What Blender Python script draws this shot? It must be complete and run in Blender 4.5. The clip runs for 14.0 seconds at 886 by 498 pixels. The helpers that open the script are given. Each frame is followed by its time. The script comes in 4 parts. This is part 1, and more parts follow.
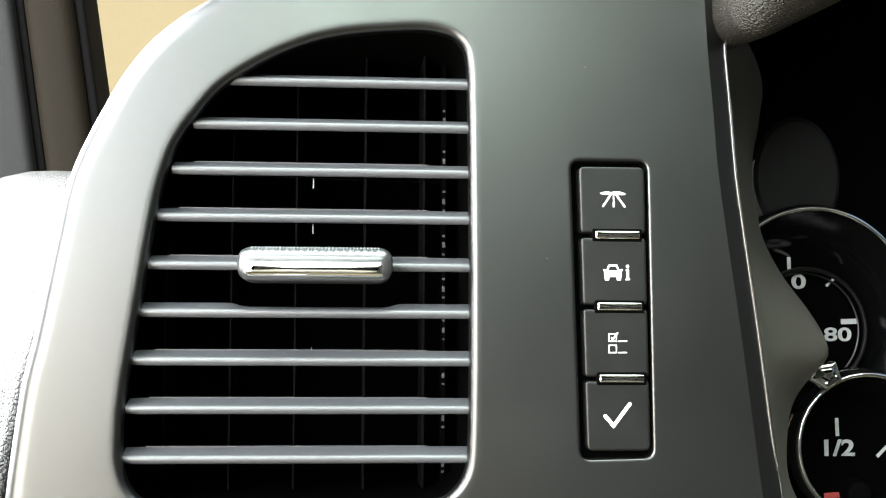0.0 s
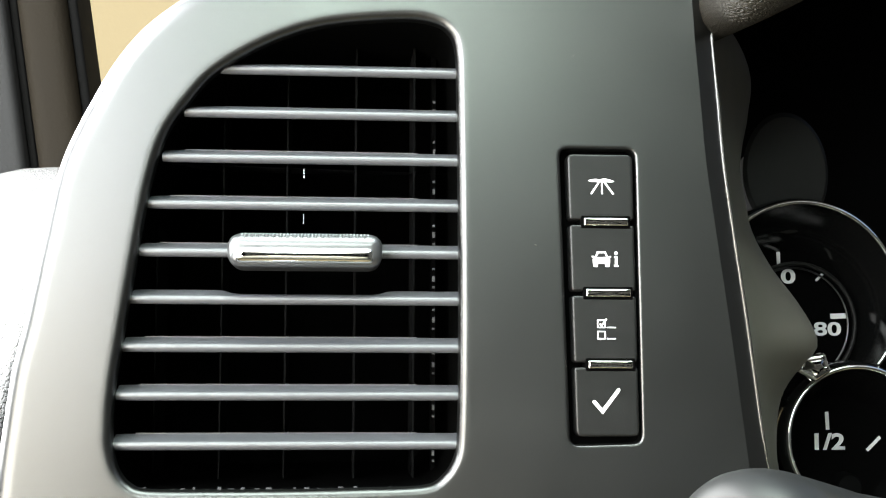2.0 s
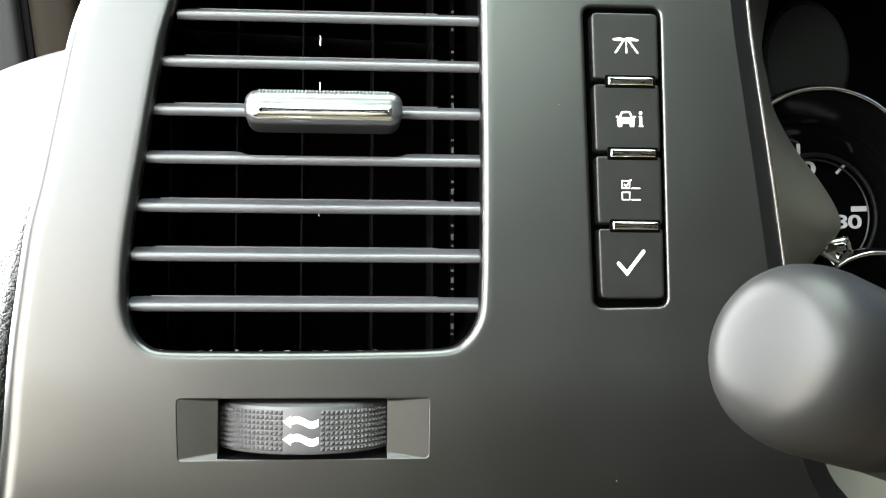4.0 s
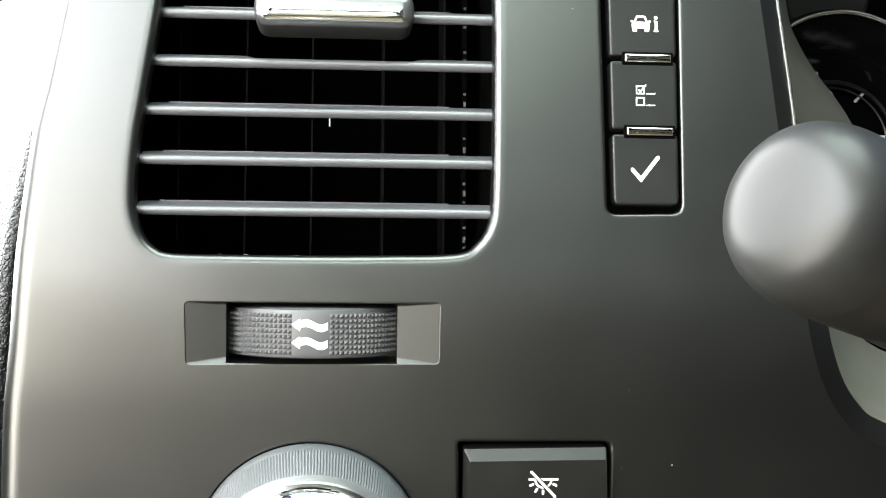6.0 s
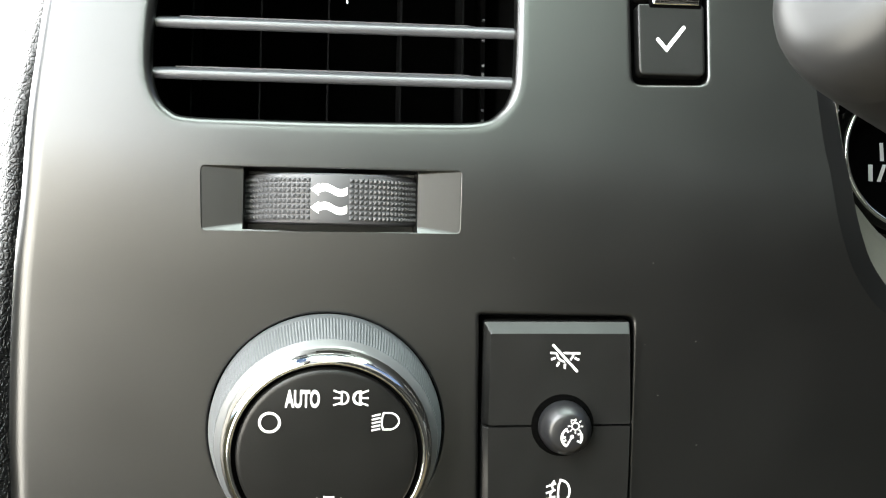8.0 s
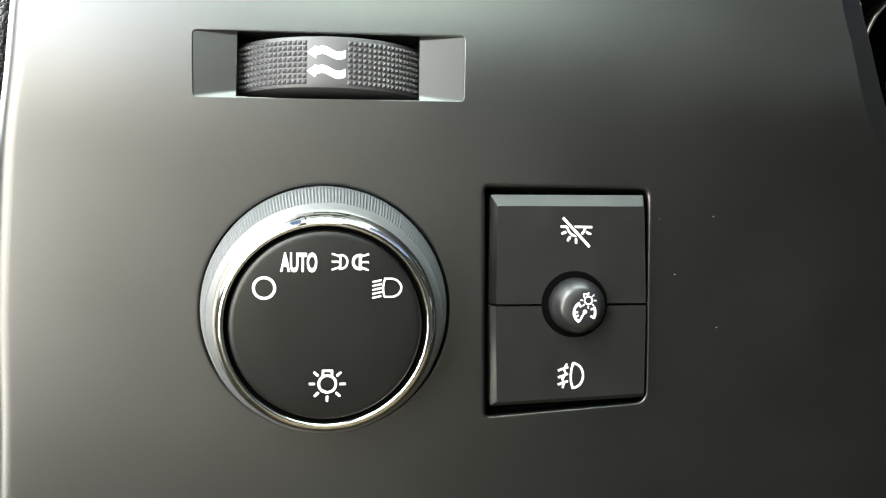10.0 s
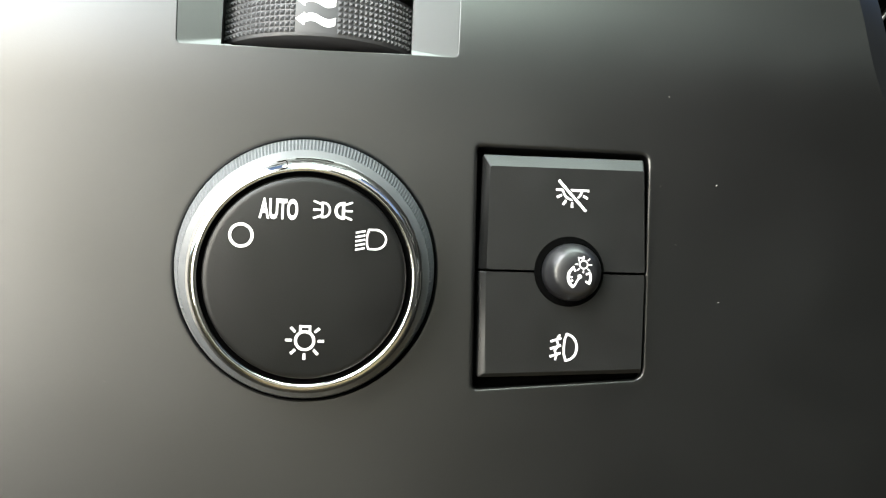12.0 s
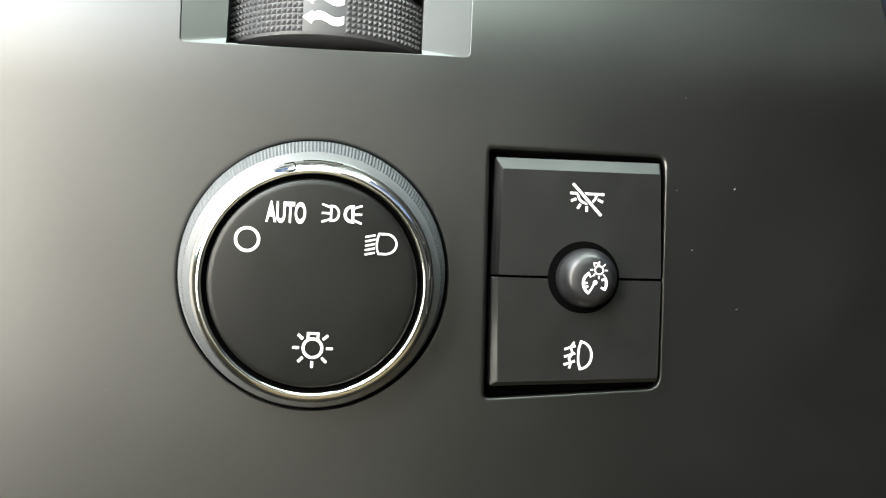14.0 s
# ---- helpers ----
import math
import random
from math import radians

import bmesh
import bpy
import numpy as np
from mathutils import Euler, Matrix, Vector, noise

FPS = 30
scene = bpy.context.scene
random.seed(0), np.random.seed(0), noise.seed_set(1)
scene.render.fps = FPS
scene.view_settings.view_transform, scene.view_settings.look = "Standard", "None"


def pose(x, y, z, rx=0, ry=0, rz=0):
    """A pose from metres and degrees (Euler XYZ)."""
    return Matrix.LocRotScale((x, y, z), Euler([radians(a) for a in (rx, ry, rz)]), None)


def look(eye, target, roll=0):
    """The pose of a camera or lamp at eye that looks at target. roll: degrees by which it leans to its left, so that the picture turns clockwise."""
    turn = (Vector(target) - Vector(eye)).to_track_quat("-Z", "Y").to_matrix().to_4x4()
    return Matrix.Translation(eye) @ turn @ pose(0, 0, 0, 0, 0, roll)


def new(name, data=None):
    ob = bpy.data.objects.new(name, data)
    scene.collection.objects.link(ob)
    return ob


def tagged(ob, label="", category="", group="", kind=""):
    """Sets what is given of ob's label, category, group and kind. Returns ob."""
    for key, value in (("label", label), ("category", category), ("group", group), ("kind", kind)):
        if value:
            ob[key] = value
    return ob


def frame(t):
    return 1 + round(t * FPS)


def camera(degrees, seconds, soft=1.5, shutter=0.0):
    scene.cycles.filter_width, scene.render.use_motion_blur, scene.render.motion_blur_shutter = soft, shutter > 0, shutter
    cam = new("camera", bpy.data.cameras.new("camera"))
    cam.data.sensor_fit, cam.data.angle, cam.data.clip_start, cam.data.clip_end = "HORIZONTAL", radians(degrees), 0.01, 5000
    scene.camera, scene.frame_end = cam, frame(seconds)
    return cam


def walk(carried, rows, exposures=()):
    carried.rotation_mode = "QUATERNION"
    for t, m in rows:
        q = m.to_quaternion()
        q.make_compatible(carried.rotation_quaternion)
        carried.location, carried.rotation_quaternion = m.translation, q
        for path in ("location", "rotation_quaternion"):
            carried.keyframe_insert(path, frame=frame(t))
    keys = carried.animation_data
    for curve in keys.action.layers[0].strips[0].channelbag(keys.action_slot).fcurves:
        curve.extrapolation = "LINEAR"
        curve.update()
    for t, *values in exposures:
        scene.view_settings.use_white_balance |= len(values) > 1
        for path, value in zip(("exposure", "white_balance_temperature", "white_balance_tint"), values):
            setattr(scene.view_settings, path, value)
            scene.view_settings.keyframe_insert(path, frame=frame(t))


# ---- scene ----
cam = camera(39.36, 14.0, soft=1.15)
PATH = [
    (0, (0.00944, -0.27525, 0.75824), (0.0904, 0.7185, 0.8345), 0.25),
    (0.5, (0.00818, -0.27542, 0.75694), (0.0924, 0.7179, 0.8362), 0.22),
    (1, (0.00833, -0.27596, 0.75674), (0.0917, 0.7174, 0.8354), 0.21),
    (1.5, (0.00980, -0.27623, 0.75490), (0.0954, 0.7166, 0.8387), 0.25),
    (2, (0.01081, -0.27620, 0.75096), (0.0951, 0.7160, 0.8424), 0.14),
    (2.5, (0.00924, -0.27592, 0.74715), (0.0932, 0.7161, 0.8411), 0.27),
    (3, (0.00763, -0.27403, 0.73969), (0.0943, 0.7186, 0.8248), 0.25),
    (3.5, (0.00701, -0.27218, 0.73462), (0.0936, 0.7208, 0.8149), 0.23),
    (3.7, (0.00648, -0.27035, 0.73032), (0.0937, 0.7228, 0.8085), 0.09),
    (5.8, (0.00753, -0.26401, 0.71076), (0.0824, 0.7311, 0.7750), 0.48),
    (6, (0.00784, -0.26372, 0.70748), (0.0812, 0.7315, 0.7722), 0.38),
    (6.5, (0.00628, -0.26179, 0.69993), (0.0858, 0.7323, 0.7739), 0.32),
    (7, (0.00480, -0.25948, 0.68921), (0.0893, 0.7334, 0.7729), 0.32),
    (7.5, (0.00326, -0.25781, 0.68398), (0.0889, 0.7351, 0.7666), 0.39),
    (8, (0.00125, -0.25579, 0.67800), (0.0859, 0.7380, 0.7505), 0.79),
    (8.5, (0.00044, -0.25238, 0.67033), (0.0857, 0.7414, 0.7426), 0.63),
    (11, (0.00521, -0.23173, 0.62717), (0.0773, 0.7530, 0.7855), 0.40),
    (11.5, (0.00523, -0.22832, 0.62407), (0.0828, 0.7544, 0.7920), 1.38),
    (12, (0.00808, -0.22398, 0.61820), (0.0813, 0.7546, 0.8105), 1.84),
    (12.5, (0.00917, -0.22228, 0.61946), (0.0816, 0.7561, 0.8131), 1.90),
    (13, (0.00856, -0.21906, 0.61813), (0.0803, 0.7583, 0.8171), 1.92),
    (13.5, (0.00807, -0.21727, 0.61713), (0.0812, 0.7598, 0.8170), 1.90),
    (14, (0.00580, -0.21738, 0.61899), (0.0819, 0.7599, 0.8169), 1.88),
]
walk(cam, [(t, look(eye, target, roll)) for t, eye, target, roll in PATH], exposures=[(0, 2.0), (14, 2.0)])

# ---- light ----
world = bpy.data.worlds.new("sky")
scene.world = world
world.use_nodes = True
wn = world.node_tree.nodes
sky = wn.new("ShaderNodeTexSky")
sky.sky_type, sky.sun_disc = "NISHITA", False
sky.sun_elevation, sky.sun_rotation = radians(35), radians(161)
world.node_tree.links.new(sky.outputs[0], wn["Background"].inputs[0])
wn["Background"].inputs[1].default_value = 0.05


def window_light(name, m, w, h, power, colour):
    data = bpy.data.lights.new(name, "AREA")
    data.shape, data.size, data.size_y, data.energy, data.color = "RECTANGLE", w, h, power, colour
    ob = new(name, data)
    ob.matrix_world = m
    return ob


window_light("side_opening_light", look((-0.285, -0.65, 1.04), (0.3, -0.65, 1.04)), 1.02, 0.44, 8.4, (0.96, 1.0, 1.0))
window_light("side_ground_light", look((-0.285, -0.67, 0.645), (0.3, -0.67, 0.645)), 1.0, 0.35, 4.4, (1.0, 0.96, 0.84))
window_light("front_side_window_light", look((-0.285, 0.18, 0.95), (0.0, 0.18, 0.88)), 0.46, 0.48, 4.0, (0.98, 1.0, 0.98))
# Lamp added flat overhead to brighten upward-facing edges, not set in a seen window.
window_light("overhead_fill_light", look((0.11, -0.29, 1.42), (0.11, -0.23, 0.8)), 0.64, 0.48, 3.4, (0.84, 1.0, 0.91))
window_light("rear_window_light", look((0.04, -1.69, 1.33), (0.04, 0.0, 1.0)), 0.44, 0.16, 1.8, (0.8, 1.0, 0.84))
sun_data = bpy.data.lights.new("sun", "SUN")
sun_data.energy, sun_data.angle, sun_data.color = 1.45, radians(0.5), (1.0, 0.95, 0.87)
new("sun", sun_data).matrix_world = look((1.2, -3.5, 2.6), (0, 0, 0))


# ---- materials ----
def material(name, colour, rough=0.5, metal=0.0, grain=0.0, grain_scale=1500.0, mottle=0.0, mottle_scale=60.0, spec=0.5, coat=0.0, voronoi=False, stretch=(1, 1, 1), rough_var=0.08):
    """A surface with large mottling of its colour and gloss and a fine relief (grain in metres)."""
    mat = bpy.data.materials.new(name)
    mat.use_nodes = True
    nt = mat.node_tree
    b = nt.nodes["Principled BSDF"]
    b.inputs["Base Color"].default_value = (*colour, 1)
    b.inputs["Roughness"].default_value = rough
    b.inputs["Metallic"].default_value = metal
    b.inputs["Specular IOR Level"].default_value = spec
    b.inputs["Coat Weight"].default_value = coat
    tc = nt.nodes.new("ShaderNodeTexCoord")
    mp = nt.nodes.new("ShaderNodeMapping")
    mp.inputs["Scale"].default_value = stretch
    nt.links.new(tc.outputs["Object"], mp.inputs[0])
    if mottle:
        n = nt.nodes.new("ShaderNodeTexNoise")
        n.inputs["Scale"].default_value, n.inputs["Detail"].default_value = mottle_scale, 6
        nt.links.new(mp.outputs[0], n.inputs["Vector"])
        hi, lo = [c * (1 + mottle) for c in colour], [c * (1 - mottle) for c in colour]
        mix = nt.nodes.new("ShaderNodeMix")
        mix.data_type = "RGBA"
        mix.inputs["A"].default_value, mix.inputs["B"].default_value = (*lo, 1), (*hi, 1)
        nt.links.new(n.outputs["Fac"], mix.inputs["Factor"])
        nt.links.new(mix.outputs["Result"], b.inputs["Base Color"])
        r = nt.nodes.new("ShaderNodeMapRange")
        r.inputs["To Min"].default_value, r.inputs["To Max"].default_value = max(0.02, rough - rough_var), rough + rough_var
        nt.links.new(n.outputs["Fac"], r.inputs["Value"])
        nt.links.new(r.outputs[0], b.inputs["Roughness"])
    if grain:
        g = nt.nodes.new("ShaderNodeTexVoronoi" if voronoi else "ShaderNodeTexNoise")
        g.inputs["Scale"].default_value = grain_scale
        nt.links.new(mp.outputs[0], g.inputs["Vector"])
        height = g.outputs["Distance" if voronoi else "Fac"]
        if voronoi:
            # leather grain: plump cells of uneven shape between narrow creases
            g.feature = "DISTANCE_TO_EDGE"
            w = nt.nodes.new("ShaderNodeTexNoise")
            w.inputs["Scale"].default_value = grain_scale * 0.6
            nt.links.new(mp.outputs[0], w.inputs["Vector"])
            va = nt.nodes.new("ShaderNodeVectorMath")
            va.operation = "MULTIPLY_ADD"
            va.inputs[1].default_value = (1.1 / grain_scale,) * 3
            nt.links.new(w.outputs["Color"], va.inputs[0])
            nt.links.new(mp.outputs[0], va.inputs[2])
            nt.links.new(va.outputs[0], g.inputs["Vector"])
            cl = nt.nodes.new("ShaderNodeMapRange")
            cl.interpolation_type = "SMOOTHSTEP"
            cl.inputs["From Max"].default_value = 0.28
            nt.links.new(g.outputs["Distance"], cl.inputs["Value"])
            height = cl.outputs[0]
        bump = nt.nodes.new("ShaderNodeBump")
        bump.inputs["Distance"].default_value = grain
        bump.inputs["Strength"].default_value = 1.0
        nt.links.new(height, bump.inputs["Height"])
        nt.links.new(bump.outputs[0], b.inputs["Normal"])
    return mat


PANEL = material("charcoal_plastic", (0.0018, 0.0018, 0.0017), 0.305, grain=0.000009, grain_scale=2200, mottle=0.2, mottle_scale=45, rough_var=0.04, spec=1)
BUTTON = material("soft_black_plastic", (0.0045, 0.0045, 0.0043), 0.4, grain=0.00002, grain_scale=3500, mottle=0.1, mottle_scale=150, spec=0.36)
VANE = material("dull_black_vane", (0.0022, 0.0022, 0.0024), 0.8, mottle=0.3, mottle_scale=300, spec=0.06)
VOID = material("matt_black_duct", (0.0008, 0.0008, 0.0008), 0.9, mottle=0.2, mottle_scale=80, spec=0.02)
SLAT = material("grey_vent_plastic", (0.062, 0.063, 0.069), 0.34, grain=0.00002, grain_scale=2500, mottle=0.08, mottle_scale=120, spec=0.9)
DIMMER = material("dark_grey_knob_plastic", (0.0110, 0.0110, 0.0122), 0.31, mottle=0.08, mottle_scale=200, rough_var=0.02, spec=0.55)
WHEEL_GREY = material("dark_grey_wheel_plastic", (0.045, 0.045, 0.048), 0.5, mottle=0.1, mottle_scale=200, spec=0.55)
TAB_GREY = material("satin_grey_tab", (0.17, 0.172, 0.178), 0.32, metal=0.85, mottle=0.05, mottle_scale=200, rough_var=0.04)
CHROME = material("chrome", (0.9, 0.89, 0.86), 0.07, metal=1.0, mottle=0.02, mottle_scale=200, rough_var=0.03)
SATIN = material("satin_chrome", (0.5, 0.5, 0.52), 0.22, metal=1.0, mottle=0.05, mottle_scale=200, rough_var=0.05)
KNURL = material("grey_knurled_plastic", (0.07, 0.074, 0.078), 0.36, mottle=0.06, mottle_scale=300, spec=0.8)
WHITE = material("white_print", (0.75, 0.75, 0.7375), 0.55, mottle=0.03, mottle_scale=900)
DIM = material("grey_print", (0.46, 0.46, 0.46), 0.5, mottle=0.04, mottle_scale=900)
RED = material("red_print", (0.44, 0.06, 0.056), 0.5, mottle=0.05, mottle_scale=900)
PAD = material("grained_vinyl", (0.01125, 0.01125, 0.012), 0.42, spec=0.4, grain=0.0004, grain_scale=850, mottle=0.15, mottle_scale=90, voronoi=True)
HOOD = material("creased_brown_grey_vinyl", (0.014, 0.0119, 0.0084), 0.5, spec=0.35, grain=0.0002, grain_scale=1200, mottle=0.25, mottle_scale=120, voronoi=True, stretch=(0.55, 1, 1.5))
BEZEL = material("grey_bezel_plastic", (0.0986, 0.0918, 0.0731), 0.5, grain=0.00003, grain_scale=2000, mottle=0.08, mottle_scale=60, spec=0.6)
GLOSS = material("glossy_black_plastic", (0.0045, 0.0045, 0.0045), 0.12, mottle=0.1, mottle_scale=100, spec=0.45)
BOSS = material("dull_black_boss", (0.0018, 0.0018, 0.0017), 0.6, mottle=0.2, mottle_scale=60, spec=0.2)
RUBBER = material("black_rubber", (0.0016, 0.0016, 0.0016), 0.75, spec=0.03, grain=0.0002, grain_scale=300, mottle=0.2, mottle_scale=60)
DOOR_GREY = material("grey_door_frame", (0.0075, 0.0076, 0.0078), 0.6, grain=0.0002, grain_scale=500, mottle=0.25, mottle_scale=25, spec=0.1)
PILLAR = material("taupe_pillar_trim", (0.0058, 0.0045, 0.0029), 0.7, spec=0.05, grain=0.0002, grain_scale=500, mottle=0.2, mottle_scale=25)
TAN = material("tan_cabin_trim", (0.15, 0.126, 0.087), 0.7, grain=0.0004, grain_scale=300, mottle=0.12, mottle_scale=12)
DARK_TRIM = material("dark_cabin_trim", (0.02, 0.019, 0.017), 0.7, grain=0.0004, grain_scale=300, mottle=0.12, mottle_scale=12)
LINER = material("grey_headliner", (0.42, 0.41, 0.39), 0.9, grain=0.0004, grain_scale=300, mottle=0.1, mottle_scale=12)
OUTSIDE = material("tan_render", (0.36, 0.30, 0.175), 0.9, grain=0.0006, grain_scale=40, mottle=0.06, mottle_scale=1.5)
ROAD = material("pale_concrete", (0.4, 0.39, 0.36), 0.85, grain=0.004, grain_scale=60, mottle=0.15, mottle_scale=2)
DUST = material("pale_dust", (0.12, 0.114, 0.1), 0.9, mottle=0.2, mottle_scale=4000)
STALK = material("grey_satin_stalk", (0.014, 0.014, 0.014), 0.4, mottle=0.1, mottle_scale=50, spec=0.32, rough_var=0.03)


# ---- building helpers ----
def finish(bm, angle=38):
    bm.normal_update()
    for f in bm.faces:
        f.smooth = True
    for e in bm.edges:
        e.smooth = len(e.link_faces) != 2 or e.calc_face_angle(0) < radians(angle)


def part(name, bm, mat, parent=None, label="", angle=38, m=None):
    """One bmesh as one mesh object, under a thing or a part."""
    finish(bm, angle)
    me = bpy.data.meshes.new(name)
    bm.to_mesh(me)
    bm.free()
    me.materials.append(mat)
    ob = new(name, me)
    if parent:
        ob.parent = parent
    if m is not None:
        ob.matrix_basis = m
    if label:
        ob["label"] = label
    return ob


def thing(name, m, label, category, group=""):
    ob = new(name)
    ob.empty_display_size = 0.01
    ob.matrix_basis = m
    return tagged(ob, label, category, group)


FLAT_TOP, BEND, SLOPE = 0.72, 0.69, 0.18


def surface_y(z):
    """The depth of the dash face: upright above, sloping away to the footwell below."""
    if z > FLAT_TOP:
        return 0.0
    if z > BEND:
        return 3.0 * (FLAT_TOP - z) ** 2
    return 0.0027 + SLOPE * (BEND - z)


def mount(x, z, off=0.0):
    """A frame on the dash face: x to the right, y up along it, z out of it."""
    s = 0.0 if z > FLAT_TOP else (6.0 * (FLAT_TOP - z) if z > BEND else SLOPE)
    up = Vector((0, -s, 1)).normalized()
    right = Vector((1, 0, 0))
    out = right.cross(up)
    p = Vector((x, surface_y(z), z)) + out * off
    return Matrix(((right.x, up.x, out.x, p.x), (right.y, up.y, out.y, p.y), (right.z, up.z, out.z, p.z), (0, 0, 0, 1)))


def smooth_loop(pts, step, closed=True):
    """Catmull-Rom through the points, resampled evenly."""
    n = len(pts)
    dense = []
    for i in range(n if closed else n - 1):
        if closed:
            p0, p1, p2, p3 = (Vector(pts[(i + k) % n]) for k in (-1, 0, 1, 2))
        else:
            p0, p1, p2, p3 = (Vector(pts[min(max(i + k, 0), n - 1)]) for k in (-1, 0, 1, 2))
        for j in range(24):
            t = j / 24
            dense.append(0.5 * (2 * p1 + (p2 - p0) * t + (2 * p0 - 5 * p1 + 4 * p2 - p3) * t * t + (3 * p1 - p0 - 3 * p2 + p3) * t ** 3))
    if not closed:
        dense.append(Vector(pts[-1]))
    out, run = [dense[0]], 0.0
    for a, b in zip(dense, dense[1:] + (dense[:1] if closed else [])):
        run += (b - a).length
        if run >= step:
            out.append(b.copy())
            run = 0.0
    if closed and (out[-1] - out[0]).length < step * 0.6:
        out.pop()
    return out


def rounded(corners, r, n=6):
    """A polygon with its corners rounded, as 2D points."""
    out, k = [], len(corners)
    rs = r if isinstance(r, (list, tuple)) else [r] * k
    for i in range(k):
        p, a, b = Vector(corners[i]), Vector(corners[i - 1]), Vector(corners[(i + 1) % k])
        u, v = (a - p).normalized(), (b - p).normalized()
        half = u.angle(v) / 2
        d = rs[i] / math.tan(half)
        s, e = p + u * d, p + v * d
        for j in range(n + 1):
            t = j / n
            out.append((s * (1 - t) + p * t) * (1 - t) + (p * (1 - t) + e * t) * t)
    return out


def ccw(loop):
    area = sum(a[0] * b[1] - b[0] * a[1] for a, b in zip(loop, loop[1:] + loop[:1]))
    return loop if area > 0 else loop[::-1]


def inset(loop, d):
    """A counter-clockwise loop moved inwards by d."""
    n, out = len(loop), []
    for i in range(n):
        t = (Vector(loop[(i + 1) % n]) - Vector(loop[i - 1]))
        t = t.normalized() if t.length > 1e-9 else Vector((1, 0))
        out.append(Vector(loop[i]) + Vector((-t.y, t.x)) * d)
    return out


def stack(bm, rings, cap_last=True, cap_first=False, m=None):
    """Joins rings of equal length, given as lists of 3D points, into a skin."""
    vs = [[bm.verts.new(m @ Vector(p) if m else p) for p in ring] for ring in rings]
    n = len(vs[0])
    for a, b in zip(vs, vs[1:]):
        for i in range(n):
            bm.faces.new((a[i], a[(i + 1) % n], b[(i + 1) % n], b[i]))
    if cap_last:
        mid = bm.verts.new(sum((v.co for v in vs[-1]), Vector()) / n)
        for i in range(n):
            bm.faces.new((vs[-1][i], vs[-1][(i + 1) % n], mid))
    if cap_first:
        bm.faces.new(vs[0][::-1])
    return vs


def slab(loop, w0, w1, r=0.0004, bm=None, dome=0.0, steps=3):
    """A block with a rounded front rim, from depth w0 to w1 (out of the dash)."""
    bm = bm or bmesh.new()
    loop = ccw([Vector(p) for p in loop])
    rings = [[(p.x, p.y, w0) for p in loop], [(p.x, p.y, w1 - r) for p in loop]]
    for k in range(1, steps + 1):
        a = math.pi / 2 * k / steps
        rings.append([(p.x, p.y, w1 - r + r * math.sin(a)) for p in inset(loop, r * (1 - math.cos(a)))])
    rings.append([(p.x, p.y, w1) for p in inset(loop, r + 0.0003)])
    if dome:
        c = sum(loop, Vector((0, 0))) / len(loop)
        for k in (0.66, 0.33):
            rings.append([(c.x + (p.x - c.x) * k, c.y + (p.y - c.y) * k, w1 + dome * (1 - k * k)) for p in inset(loop, r)])
    stack(bm, rings)
    return bm


def turned(profile, n=64, bm=None, cap=True, arc=None):
    """A surface of revolution about z from (radius, height) pairs."""
    bm = bm or bmesh.new()
    rings = [[(r * math.cos(2 * math.pi * i / n), r * math.sin(2 * math.pi * i / n), h) for i in range(n)] for r, h in profile]
    stack(bm, rings, cap_last=cap)
    return bm


def stroke(bm, pts, w, z, closed=False, caps=True, thick=0.00008):
    """A printed line of width w through 2D points."""
    pts = [Vector(p) for p in pts]
    n = len(pts)
    lo, hi = [], []
    for i in range(n):
        a = pts[i - 1] if (closed or i) else pts[i]
        b = pts[(i + 1) % n] if (closed or i < n - 1) else pts[i]
        t1, t2 = (pts[i] - a), (b - pts[i])
        t1 = t1.normalized() if t1.length > 1e-9 else t2.normalized()
        t2 = t2.normalized() if t2.length > 1e-9 else t1
        t = (t1 + t2).normalized()
        k = 1 / max(0.45, t.dot(t1))
        nrm = Vector((-t.y, t.x)) * w / 2 * k
        lo.append(pts[i] - nrm)
        hi.append(pts[i] + nrm)
    va = [bm.verts.new((p.x, p.y, z + thick)) for p in lo]
    vb = [bm.verts.new((p.x, p.y, z + thick)) for p in hi]
    for i in range(n if closed else n - 1):
        j = (i + 1) % n
        bm.faces.new((va[i], va[j], vb[j], vb[i]))


def blob(bm, loop, z, thick=0.00008):
    bm.faces.new([bm.verts.new((p[0], p[1], z + thick)) for p in ccw([Vector(q) for q in loop])])


def arc_pts(cx, cy, r, a0, a1, n=16, ry=None):
    ry = ry or r
    return [(cx + r * math.cos(radians(a0 + (a1 - a0) * i / n)), cy + ry * math.sin(radians(a0 + (a1 - a0) * i / n))) for i in range(n + 1)]


def lettering(name, text, size, mat, parent, at, squeeze=1.0, bold=0.0, label=""):
    """Words in the built-in font as a flat mesh."""
    cu = bpy.data.curves.new(name, "FONT")
    cu.body, cu.size, cu.align_x, cu.align_y, cu.offset, cu.extrude = text, size, "CENTER", "CENTER", bold, 0.00004
    tmp = bpy.data.objects.new(name, cu)
    scene.collection.objects.link(tmp)
    me = bpy.data.meshes.new_from_object(tmp.evaluated_get(bpy.context.evaluated_depsgraph_get()))
    bpy.data.objects.remove(tmp)
    me.materials.clear()
    me.materials.append(mat)
    ob = new(name, me)
    ob.parent = parent
    ob.matrix_basis = at @ Matrix.Diagonal((squeeze, 1, 1, 1))
    if label:
        ob["label"] = label
    return ob


